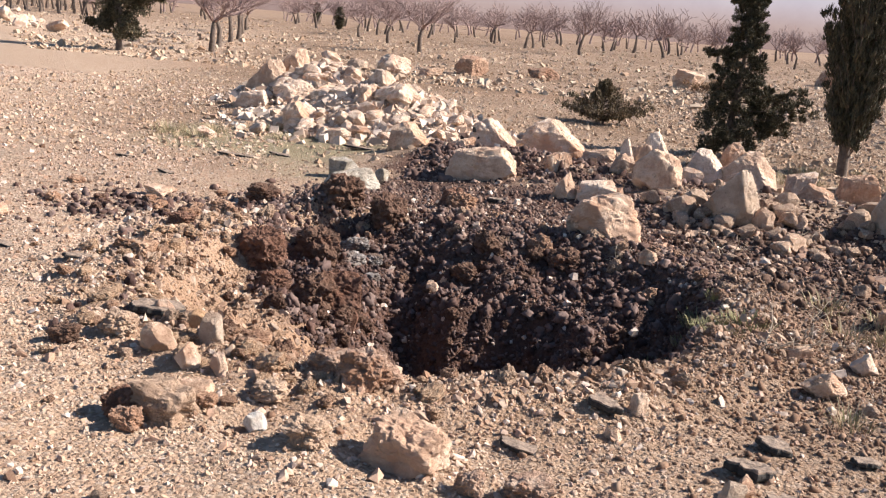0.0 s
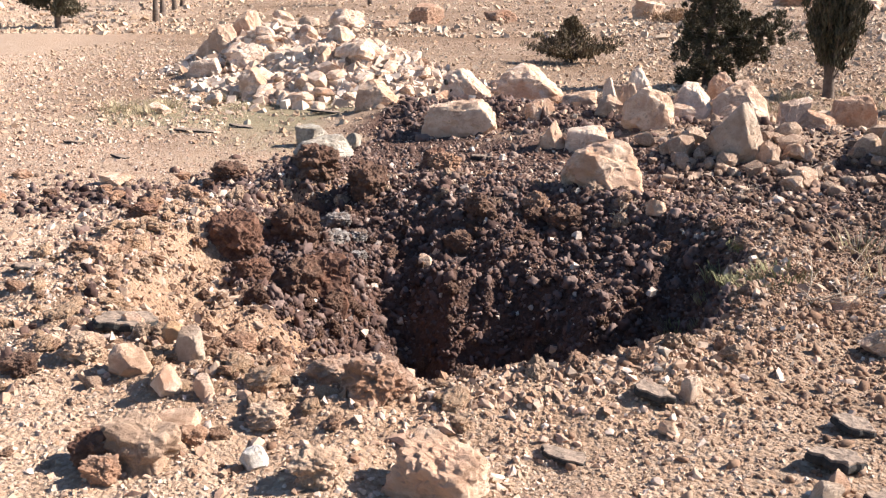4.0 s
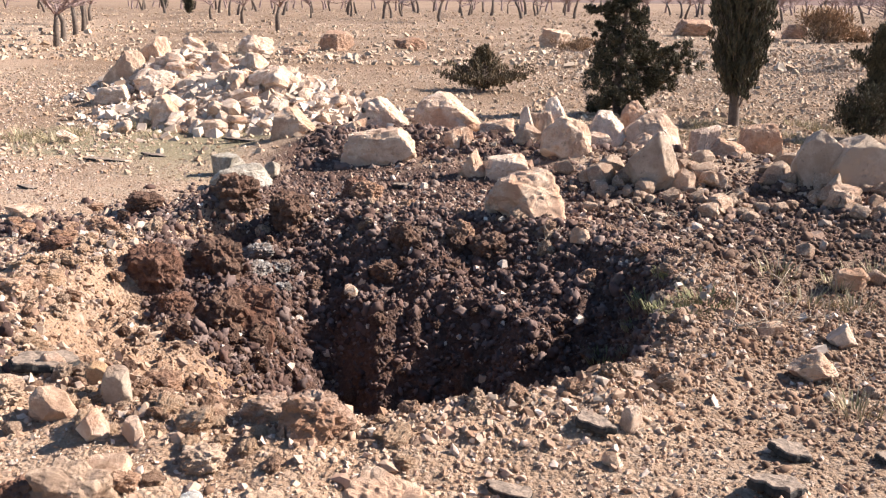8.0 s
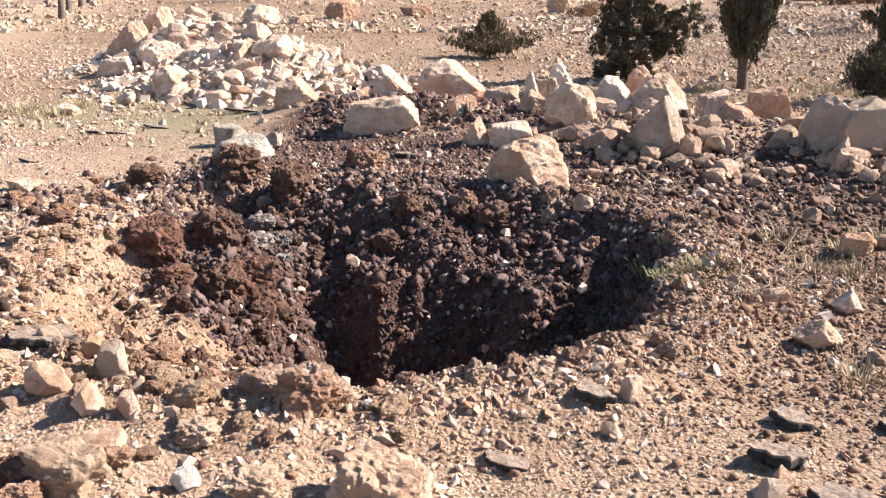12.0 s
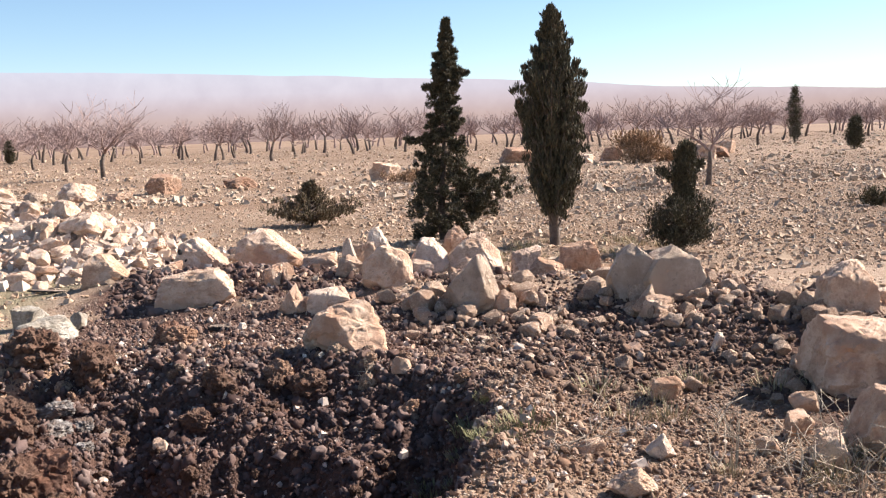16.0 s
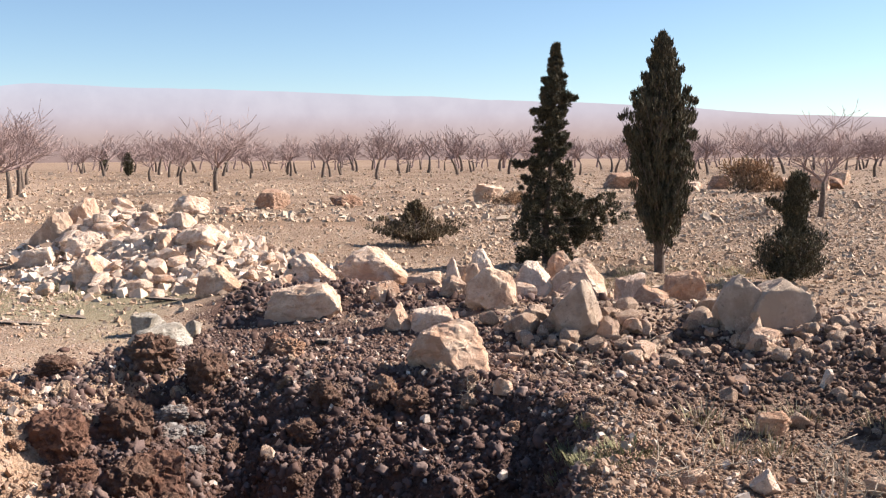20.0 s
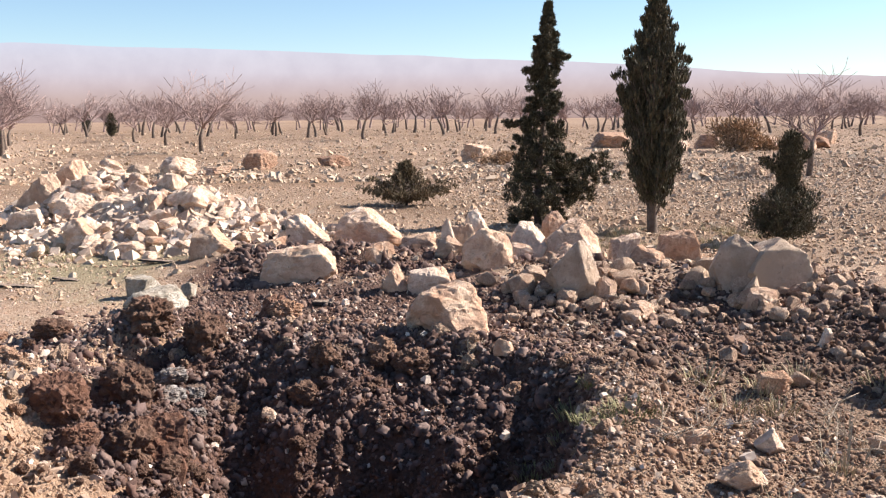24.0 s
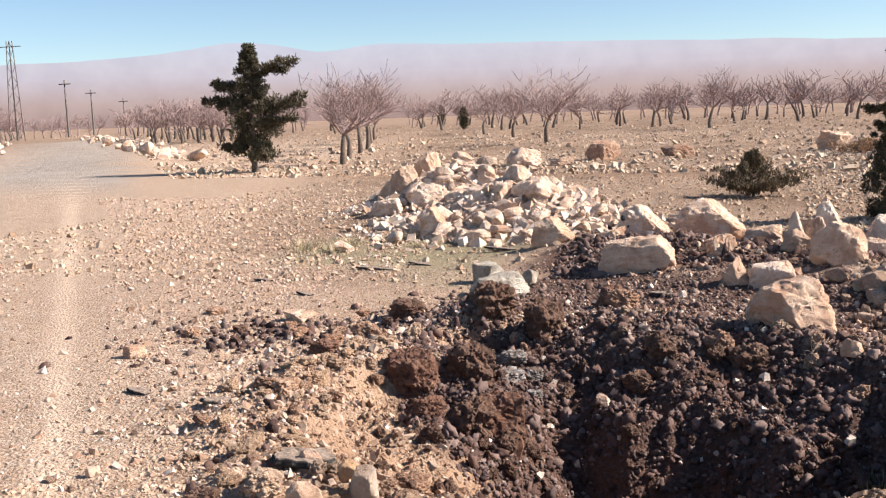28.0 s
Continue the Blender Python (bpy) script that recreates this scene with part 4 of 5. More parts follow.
def root(name, x, y, label, category, group=""):
    ob = new(name)
    ob.empty_display_size = 0.2
    ob.matrix_world = pose(x, y, seat(x, y))
    return tagged(ob, label, category, group)


def evergreen(name, x, y, height, profile, boughs, count, length, seed, label, mat=LEAF, bare=0.1, rise=0.5, clump=0.13, trunk=0.06, lean=0.0, density=3, extra=(), lift=0.6):
    """A conifer. profile: pairs of height share and reach; boughs carry clumps of sprigs."""
    rng = random.Random(seed)
    base = root(name, x, y, label, "tree")
    verts, faces = [], []
    path = [Vector((lean * k / 6 + 0.02 * math.sin(2 * k + seed), 0.02 * math.cos(k * 1.7), height * 0.97 * k / 6 - (0.08 if k == 0 else 0))) for k in range(7)]
    tube(verts, faces, path, [trunk * (1 - 0.93 * k / 6) for k in range(7)], 8)
    mesh_object("trunk", verts, faces, BARK, base, True)
    verts, faces, centres, reach = [], [], [], []
    hs, rs = [p[0] for p in profile], [p[1] for p in profile]
    plan = [(bare + (1 - bare) * (k + rng.random()) / boughs, k * 2.4 + rng.uniform(-0.5, 0.5), 0.0) for k in range(boughs)]
    for s, a, far in plan + [(s, radians(a), far) for s, a, far in extra]:
        r = far or float(np.interp(s, hs, rs)) * rng.uniform(0.68, 1.08)
        start = Vector((lean * s, 0, max(0.05, s * height * 0.97 - rise * r * 0.6)))
        end = start + Vector((math.cos(a), math.sin(a), rise)) * r
        tube(verts, faces, [start, start.lerp(end, 0.5) + Vector((0, 0, 0.02)), end], [0.012, 0.008, 0.003], 4)
        clumps = density * 3 if far else density
        for c in range(clumps):
            f = 0.3 + 0.7 * (c + rng.random()) / clumps
            p = start.lerp(end, f) + Vector((0, rng.uniform(-0.1, 0.1) * r, rng.uniform(-0.06, 0.06) * r))
            centres.append(p[:])
            reach.append(clump * (0.55 + (0.2 if far else 0.6) * r) * rng.uniform(0.6, 1.2))
    mesh_object("branch_frame", verts, faces, BARK, base)
    sprigs("crown", centres, reach, count, length, mat, base, seed, lift)
    return base


evergreen("conifer", 1.43, 14.28, 3.22, [(0, 0.45), (0.1, 0.6), (0.25, 0.55), (0.4, 0.38), (0.5, 0.3), (0.62, 0.25), (0.76, 0.24), (0.88, 0.13), (0.95, 0.06), (1, 0.02)], 150, 70000, 0.05, 71,
          "dark green ragged conical conifer beside the boulders", bare=0.0, rise=0.06, clump=0.09, lean=0.15,
          extra=((0.22, -10, 1.1), (0.26, 5, 1.05), (0.3, -25, 0.95), (0.2, 10, 0.9), (0.16, 0, 0.8), (0.12, 12, 0.85), (0.24, 25, 0.9), (0.46, 180, 0.55), (0.76, 0, 0.34), (0.7, 178, 0.3)))
evergreen("cypress", 2.85, 13.17, 3.2, [(0, 0.16), (0.1, 0.26), (0.2, 0.35), (0.33, 0.42), (0.5, 0.48), (0.58, 0.5), (0.68, 0.37), (0.79, 0.2), (0.88, 0.09), (0.95, 0.04), (1, 0.01)], 300, 60000, 0.062, 72,
          "dark green columnar cypress with a bare grey trunk foot", bare=0.17, rise=2.0, clump=0.1, trunk=0.075, lift=2.2, extra=((0.52, 180, 0.54), (0.5, 190, 0.5), (0.97, 20, 0.05), (0.955, 185, 0.09), (0.95, 5, 0.1), (0.93, 100, 0.1), (0.9, 200, 0.14), (0.9, -10, 0.14), (0.86, 170, 0.17), (0.85, 15, 0.18), (0.8, 0, 0.24), (0.78, 180, 0.26), (0.7, 5, 0.36), (0.66, 182, 0.38), (0.62, -4, 0.42)))
evergreen("cypress_sapling", 4.14, 11.95, 1.35, [(0, 0.36), (0.2, 0.48), (0.38, 0.42), (0.5, 0.13), (0.62, 0.11), (0.75, 0.16), (0.9, 0.12), (1, 0.05)], 110, 26000, 0.044, 73,
          "two-tiered green cypress sapling behind the bank", bare=0.04, rise=0.5, clump=0.13, trunk=0.03, lean=0.1, density=4, lift=1.2, extra=((0.72, 180, 0.34), (0.8, 0, 0.22)))
evergreen("pine", -15.3, 26.7, 3.9, [(0, 0.5), (0.15, 0.75), (0.3, 0.8), (0.45, 0.85), (0.7, 0.6), (0.85, 0.35), (1, 0.08)], 60, 22000, 0.125, 74,
          "dark green wind-bent pine beside the road", bare=0.1, rise=0.1, clump=0.19, trunk=0.1, density=5,
          extra=((0.84, 0, 1.6), (0.8, 12, 1.2), (0.56, -5, 1.9), (0.52, 10, 1.6), (0.7, 178, 1.4), (0.67, 190, 1.1), (0.55, 180, 1.65), (0.57, 172, 1.3), (0.2, 180, 1.1), (0.4, 0, 1.5), (0.93, 150, 0.35)))
evergreen("low_shrub", -0.55, 17.9, 0.8, [(0, 0.85), (0.25, 0.8), (0.5, 0.45), (0.8, 0.2), (1, 0.05)], 90, 9000, 0.06, 75,
          "low spreading olive-brown shrub with upright sprays", SHRUB_LEAF, bare=0.0, rise=0.34, clump=0.09, trunk=0.03, lift=1.3, extra=((0.35, 0, 0.95), (0.3, 180, 0.9), (0.45, 10, 0.8), (0.5, 165, 0.7), (0.85, 90, 0.16), (0.9, 200, 0.12), (0.06, -60, 0.7), (0.05, 240, 0.65), (0.04, 0, 0.7), (0.05, 180, 0.7), (0.03, -90, 0.55)))


def bare_tree_parts(seed, height, fine=True):
    rng = random.Random(seed)
    tv, tf, bv, bf = [], [], [], []
    last = 4 if fine else 3

    def limb(p, way, length, r, depth, v, f):
        path, radii = [p], [r]
        segments = 3 if depth < 3 else 2
        for k in range(segments):
            way = (way + Vector((rng.gauss(0, 0.17), rng.gauss(0, 0.17), rng.gauss(0.08, 0.1)))).normalized()
            p = p + way * length / segments
            path.append(p)
            radii.append(max(0.006 if fine else 0.011, r * (1 - 0.45 * (k + 1) / segments)))
        tube(v, f, path, radii, 7 if depth == 0 else 4 if depth < 2 and fine else 3)
        if depth >= last:
            return
        for _ in range((5, 4, 4, 4)[depth]):
            side = Vector((rng.gauss(0, 1), rng.gauss(0, 1), rng.uniform(-0.25, 0.7))).normalized()
            at = path[rng.randint(1, segments)] if depth else path[-1]
            limb(at, (way * 0.6 + side * (1.0 if depth < 2 else 0.8)).normalized(), length * rng.uniform(0.62, 0.95), radii[-1] * 0.75, depth + 1, bv, bf)

    limb(Vector((0, 0, -0.1)), Vector((rng.gauss(0, 0.12), rng.gauss(0, 0.12), 1)).normalized(), height * 0.27, 0.09, 0, tv, tf)
    k = height / max(v.z for v in bv)
    return [v * k for v in tv], tf, [v * k for v in bv], bf


def bare_tree(name, seed, height, fine=True):
    tv, tf, bv, bf = bare_tree_parts(seed, height, fine)
    base = tagged(new(name), "bare leafless almond tree in the stony orchard", "tree", "orchard trees")
    mesh_object("trunk", tv, tf, BARK, base, True)
    mesh_object("branch_crown", bv, bf, TWIG, base)
    return base


def orchard():
    fine = [bare_tree("almond_tree", 800 + k, 3.3 + 0.12 * k) for k in range(4)]
    plain_kinds = [bare_tree("almond_tree", 820 + k, 3.2 + 0.12 * k, False) for k in range(5)]
    rng = random.Random(81)
    spots, far = [], []
    near = [(-10.2, 43.8, 1.12), (-16.0, 59.7, 1.0), (-4.7, 66.1, 1.12), (9.2, 24.6, 0.8), (-14.0, 30.2, 1.05), (-15.4, 33.8, 1.0), (-16.9, 38.3, 1.0), (-18.4, 42.5, 1.0)]
    near += [(-20.1, 67.2, 1.0), (-9.6, 75.5, 1.1), (-20.1, 46.6, 1.0), (-22.4, 52.4, 1.0), (-24.7, 58.3, 1.0), (29.0, 68.0, 1.1)]
    for row in range(11):
        for col in range(-24, 25):
            y = 78 + 5.5 * row + rng.uniform(-1.6, 1.6)
            x = col * 5.2 + 2.6 * (row % 2) + rng.uniform(-1.5, 1.5)
            gap = -0.47 * y + 1 < x < -0.40 * y + 1
            road = float(off_line(np.array([x]), np.array([y]), (-10.5, 11.0), (-90, 111))[0][0]) < 5
            if gap or road or abs(x) > 0.95 * y or rng.random() < 0.1:
                continue
            (spots if row < 6 else far).append((x, y, rng.uniform(0.85, 1.15)))
    for k in range(30):
        y = rng.uniform(58, 80)
        spots.append((-0.6 * y - rng.uniform(0, 8), y, 0.9))
    used = set()
    for k, (x, y, s) in enumerate(near + spots):
        kind = fine[k % 4] if k < len(near) else plain_kinds[k % 5]
        m = pose(x, y, seat(x, y) - 0.03, 0, 0, rng.uniform(0, 360))
        ob = copy_thing(kind, m) if kind.name in used else kind
        used.add(kind.name)
        ob.matrix_world = m @ Matrix.Scale(s, 4)
    verts, faces = [], []
    models = [bare_tree_parts(840 + k, 3.3, False) for k in range(3)]
    for k, (x, y, s) in enumerate(far):
        tv, tf, bv, bf = models[k % 3]
        a, z = rng.uniform(0, 6.28), seat(x, y)
        c, w = math.cos(a) * s, math.sin(a) * s
        for vs, fs in ((tv, tf), (bv, bf)):
            first = len(verts)
            verts += [(x + c * v[0] - w * v[1], y + w * v[0] + c * v[1], z + s * v[2]) for v in vs]
            faces += [tuple(first + i for i in f) for f in fs]
    tagged(mesh_object("far_orchard", verts, faces, TWIG), "far rows of bare reddish almond trees", "trees", kind="stuff")


orchard()
for px, py, hh in ((30.0, 64.5, 3.8), (26.0, 49.0, 1.6), (-36.0, 104.0, 2.3), (-27.0, 84.0, 1.9), (29.5, 41.0, 2.6)):
    evergreen("far_cypress", px, py, hh, [(0, 0.3), (0.4, 0.5), (0.7, 0.4), (1, 0.1)], 40, 5000, 0.13, int(px * 7 + 500), "small dark cypress among the orchard trees", rise=1.5, clump=0.3)


# ---- poles along the road ----
def pole(x, y, h):
    base = root("utility_pole", x, y, "thin dark utility pole beside the road", "pole", "utility poles")
    v, f = [], []
    tube(v, f, [Vector((0, 0, -0.2)), Vector((0, 0, h / 2)), Vector((0, 0, h))], [0.14, 0.12, 0.09], 8)
    mesh_object("shaft", v, f, METAL, base, True)
    v, f = [], []
    tube(v, f, [Vector((-0.9, 0, h - 0.5)), Vector((0.9, 0, h - 0.5))], [0.07, 0.07], 6)
    mesh_object("crossarm", v, f, METAL, base)


pole(-83.9, 101.7, 7.0)
pole(-95.1, 120.7, 6.6)
pole(-104, 140, 6.4)


def pylon(x, y, h):
    base = root("lattice_pylon", x, y, "slim lattice power pylon far along the road", "pylon")
    for sx, sy in ((-1, -1), (1, -1), (1, 1), (-1, 1)):
        v, f = [], []
        tube(v, f, [Vector((sx * 0.55, sy * 0.55, -0.2)), Vector((sx * 0.2, sy * 0.2, h))], [0.06, 0.045], 4)
        mesh_object("leg", v, f, METAL, base)
    for k in range(12):
        z0, z1 = h * k / 12, h * (k + 1) / 12
        r0, r1 = 0.55 - 0.35 * k / 12, 0.55 - 0.35 * (k + 1) / 12
        s = 1 if k % 2 else -1
        for face in (-1, 1):
            v, f = [], []
            tube(v, f, [Vector((face * r0 * s, face * r0, z0)), Vector((-face * r1 * s, face * r1, z1))], [0.03, 0.03], 4)
            mesh_object("brace", v, f, METAL, base)
    v, f = [], []
    tube(v, f, [Vector((-1.5, 0, h - 0.6)), Vector((1.5, 0, h - 0.6))], [0.06, 0.06], 4)
    mesh_object("crossarm", v, f, METAL, base)


pylon(-80.3, 89.0, 10.8)


ORANGE_CLOD = rock_material("orange_earth_clod", (0.19, 0.115, 0.08), (0.35, 0.232, 0.167), (0.53, 0.4, 0.305), (0.3, 0.165, 0.1), 0.2, 2.0)
ORANGE_STONE = rock_material("orange_stone", (0.4, 0.24, 0.13), (0.55, 0.35, 0.2), (0.62, 0.43, 0.27), (0.45, 0.25, 0.13))
PLASTER = rock_material("white_chalk", (0.6, 0.56, 0.5), (0.74, 0.7, 0.65), (0.8, 0.78, 0.74), (0.6, 0.5, 0.4))
GREEN_STONE = rock_material("grey_green_stone", (0.2, 0.17, 0.13), (0.4, 0.35, 0.28), (0.62, 0.56, 0.48), (0.3, 0.23, 0.16))


# ---- stones, clods and slabs round the crater ----
def clod(seed, x, y, w, h, mat, label, lift=0.8, turn=0, deep=0.9, **more):
    ob = new("earth_clod", clod_mesh("earth_clod", seed, (w, w * deep, h), mat, **more))
    ob.matrix_world = pose(x, y, seat(x, y) + h * (lift - 0.5), 0, 0, turn)
    return tagged(ob, label, "clod", "clods round the crater")


def chip(seed, x, y, w, h, label, mat=LIMESTONE, turn=0, tilt=0, lift=0.85, deep=0.75, faces=()):
    return rock("stone", seed, x, y, (w, w * deep, h), turn, mat, label, "stone", lift=lift, tilt=tilt, group="stones round the crater", points=8, cuts=8 if w > 0.2 else 5, rough=0.075 if w > 0.2 else 0.06, taper=0.15, faces=faces)


def earth_block(seed, x, y, w, h, mat, label, lift=0.7, turn=0, deep=0.9, faces=()):
    return rock("earth_clod", seed, x, y, (w, w * deep, h), turn, mat, label, "clod", lift=lift, group="clods round the crater", points=9, cuts=8, rough=0.16, taper=0.1, sharp=26, faces=faces)


RED_CLOD = rock_material("red_earth_block", (0.086, 0.042, 0.029), (0.156, 0.082, 0.055), (0.250, 0.143, 0.098), (0.156, 0.075, 0.046), 0.2, 2.0)
ASH = rock_material("pale_grey_ash", (0.1, 0.08, 0.068), (0.22, 0.195, 0.175), (0.38, 0.35, 0.325), (0.16, 0.1, 0.07), 0.2, 2.0)
earth_block(601, -2.27, 5.78, 0.4, 0.38, RED_CLOD, "large red-brown earth block on the crater's edge", 0.58, -8, faces=SQUARE)
earth_block(598, -1.66, 5.56, 0.46, 0.4, RED_CLOD, "crumbling red-brown earth block on the crater's side wall", 0.42, 100)
earth_block(599, -2.02, 5.4, 0.22, 0.18, RED_CLOD, "red-brown earth block between larger ones", 0.7, 40)
earth_block(600, -1.3, 7.75, 0.26, 0.22, RED_CLOD, "red-brown earth block behind the crater", 0.85, 15)
clod(597, -2.85, 5.7, 0.2, 0.12, RED_CLOD, "red earth crust standing off the crater's edge", 0.8, 0)
for k, (cx, cy, cw) in enumerate(((-1.95, 6.72, 0.26), (-1.74, 6.25, 0.24), (-1.62, 6.42, 0.16), (-1.8, 6.6, 0.2), (-1.55, 6.15, 0.13), (-2.0, 6.4, 0.2))):
    clod(671 + k, cx, cy, cw, 0.55 * cw, ASH, "pale grey ashy clod on the crater's back wall", 0.75, 60 * k)
clod(602, -1.95, 6.05, 0.38, 0.32, DARK_CLOD, "dark brown earth clod on the crater wall", 0.7)
clod(603, -1.75, 5.5, 0.36, 0.3, DARK_CLOD, "dark crumbling earth clod inside the crater", 0.7, 50)
clod(604, -2.75, 7.0, 0.28, 0.2, DARK_CLOD, "dark earth clod at the crater's back edge", 0.7)
clod(605, -2.1, 7.1, 0.4, 0.3, DARK_CLOD, "dark overhanging earth clod above a hollow", 0.85, 30)
clod(606, -1.65, 6.95, 0.36, 0.34, DARK_CLOD, "dark earth clod on the crater's back wall", 0.8, 70)
clod(607, -1.2, 7.6, 0.28, 0.2, CLOD, "brown earth clod behind the crater", 0.8)
earth_block(608, -0.76, 3.27, 0.3, 0.2, ORANGE_CLOD, "orange-brown earth block on the crater's near rim", 0.8, 8)
clod(609, -0.98, 3.4, 0.2, 0.14, ORANGE_CLOD, "orange-brown earth clod on the near rim")
clod(610, -1.46, 2.76, 0.26, 0.2, GREY_CLOD, "grey-brown earth clod with small stones in it", 0.8, -15, rough=0.06, square=6)
clod(611, -1.62, 2.72, 0.18, 0.15, RED_CLOD, "dark brown earth clod in shade")
clod(612, -1.54, 2.6, 0.13, 0.11, ORANGE_CLOD, "reddish earth clod on gravel")
clod(613, -0.83, 2.66, 0.18, 0.13, GREY_CLOD, "crumbly grey earth clod on gravel")
clod(614, -1.12, 3.05, 0.17, 0.09, GREY_CLOD, "crumbly grey earth clod near the rim")
clod(615, -1.33, 2.86, 0.1, 0.08, CLOD, "small reddish earth clod on gravel")
clod(616, -0.17, 2.55, 0.12, 0.11, ORANGE_CLOD, "orange earth clod on gravel")
clod(617, 0.04, 2.58, 0.2, 0.12, ORANGE_CLOD, "orange-tan earth clod on gravel")
clod(618, 0.31, 2.6, 0.09, 0.09, ORANGE_CLOD, "small orange earth clod on gravel")
clod(619, 0.58, 3.95, 0.09, 0.07, CLOD, "tan earth clod on the near rim")
clod(620, -2.05, 3.45, 0.2, 0.12, GREY_CLOD, "grey-brown earth clod on gravel")
clod(621, -2.25, 3.3, 0.15, 0.1, DARK_CLOD, "dark brown earth clod on gravel")
clod(622, -1.35, 3.75, 0.2, 0.14, CLOD, "red-brown earth clod on the near rim")
clod(623, -1.75, 4.35, 0.24, 0.16, CLOD, "red-brown earth clod on the crater's lip")
clod(625, -0.1, 4.9, 0.2, 0.16, DARK_CLOD, "dark earth clod deep in the crater")
clod(626, -0.9, 6.3, 0.22, 0.18, DARK_CLOD, "dark earth clod on the crater's back wall")
clod(627, -0.2, 6.6, 0.3, 0.22, DARK_CLOD, "dark brown earth clod on the crater's back rim")
clod(628, -0.3, 4.3, 0.16, 0.13, DARK_CLOD, "dark earth clod on the crater's near wall")
clod(629, 0.1, 4.35, 0.14, 0.12, DARK_CLOD, "dark brown earth clod on the near wall")
clod(630, -2.75, 6.15, 0.2, 0.13, CLOD, "red-brown earth clod beside the crater")
for k, (cx, cy) in enumerate(((-3.2, 6.1), (-3.05, 6.35), (-3.35, 6.3), (-3.7, 6.0), (-3.55, 6.55), (-2.9, 5.95), (-3.9, 6.4), (-4.15, 6.15), (-4.45, 6.95), (-2.85, 6.8), (-3.2, 7.15), (-2.6, 4.7))):
    clod(640 + k, cx, cy, 0.1 + 0.03 * (k % 3), 0.07 + 0.02 * (k % 2), CLOD if k % 3 else DARK_CLOD, "brown earth clod thrown onto the gravel", turn=40 * k, cuts=4)

CLOD_SHAPES = [clod_mesh("loose_clod", 660 + k, (1.0, 0.85, 0.75), (DARK_CLOD, CLOD, DARK_CLOD, GREY_CLOD)[k % 4], 4, 0.15) for k in range(8)]
SMALL_CLODS = [clod_mesh("loose_clod", 680 + k, (1.0, 0.85, 0.75), (DARK_CLOD, CLOD, DARK_CLOD, GREY_CLOD)[k % 4], 2, 0.15) for k in range(8)]


def loose_clods():
    rng = random.Random(67)
    for k in range(290):
        a, r = rng.uniform(0, 6.283), 1.72 * math.sqrt(rng.uniform(0.0, 1.35))
        x, y = CRATER[0] + r * math.cos(a), CRATER[1] + r * math.sin(a)
        s = min(0.24 if r < 1.4 or y > 5 else 0.1, 0.075 * math.exp(rng.gauss(0, 0.45)))
        ob = new("loose_clod", (CLOD_SHAPES if s > 0.085 else SMALL_CLODS)[(0, 2, 4, 6)[k % 4] if r < 1.45 else (1, 3, 5, 7)[k % 4]])
        ob.matrix_world = pose(x, y, seat(x, y) + 0.2 * s, rng.uniform(-40, 40), rng.uniform(-40, 40), rng.uniform(0, 360)) @ Matrix.Scale(s, 4)
        tagged(ob, "dark crumbly clod of soil in the crater" if r < 1.6 else "brown crumbly clod of soil on the crater's rim", "clod", "loose clods")


loose_clods()


def rim_crust():
    shapes = [clod_mesh("crust_clod", 690 + k, (1.0, 0.8, 0.5), (TAN_CLOD, CLOD, TAN_CLOD)[k % 3], 5, 0.12) for k in range(6)]
    rng = random.Random(69)
    for k in range(150):
        a = rng.uniform(2.7, 4.9)
        r = 1.78 + abs(rng.gauss(0, 0.32))
        x, y = CRATER[0] + r * math.cos(a), CRATER[1] + r * math.sin(a)
        s = min(0.17, 0.07 * math.exp(rng.gauss(0, 0.45)))
        ob = new("crust_clod", shapes[k % 6])
        ob.matrix_world = pose(x, y, seat(x, y) + 0.16 * s, rng.uniform(-30, 30), rng.uniform(-30, 30), rng.uniform(0, 360)) @ Matrix.Scale(s, 4)
        tagged(ob, "tan broken earth crust on the crater's rim", "clod", "crust round the rim")


rim_crust()


def loose_stones():
    rng = random.Random(68)
    for k in range(190):
        x, y = rng.uniform(-4.6, 2.4), rng.uniform(2.0, 7.5)
        if float(crater_reach(np.array([x]), np.array([y]))[0]) < 1.05:
            continue
        s = min(0.11, 0.042 * math.exp(rng.gauss(0, 0.4)))
        stone("loose_stone", RUBBLE[k % 12], x, y, seat(x, y) + 0.15 * s, s, "small tan stone lying on gravel", "loose stones", rng)


loose_stones()

chip(701, -1.58, 3.2, 0.13, 0.14, "white sharp-edged stone on gravel", WHITE_STONE, 0, 0, faces=PEAK)
chip(702, -1.81, 3.37, 0.18, 0.13, "tan stone slab leaning on clods", turn=-15, faces=HIGH_LEFT)
chip(703, -1.44, 2.97, 0.18, 0.09, "flat tan stone slab on gravel", turn=10, faces=SQUARE)
chip(704, -1.08, 2.77, 0.1, 0.09, "chalk-white lump on gravel", PLASTER, faces=BLUNT)
chip(705, -1.43, 3.2, 0.08, 0.11, "small white upright stone", WHITE_STONE, 0, faces=WEDGE)
near = new("stone", rock_mesh("stone", 718, (0.33, 0.27, 0.24), LIMESTONE, rough=0.13, faces=SQUARE))
near.matrix_world = pose(-0.44, 2.72, seat(-0.44, 2.72) + 0.07, 4, 6, -14)
tagged(near, "large square-cut pale stone with a pitted top", "stone", "stones round the crater")
chip(707, -1.61, 3.52, 0.12, 0.18, "upright grey-tan stone slab", GREY_STONE, faces=SQUARE)
chip(708, -1.77, 3.7, 0.1, 0.1, "orange flat stone at the rim", ORANGE_STONE, 10, 0, faces=SQUARE)
chip(709, -1.25, 3.38, 0.13, 0.05, "flat tan stone near the rim")
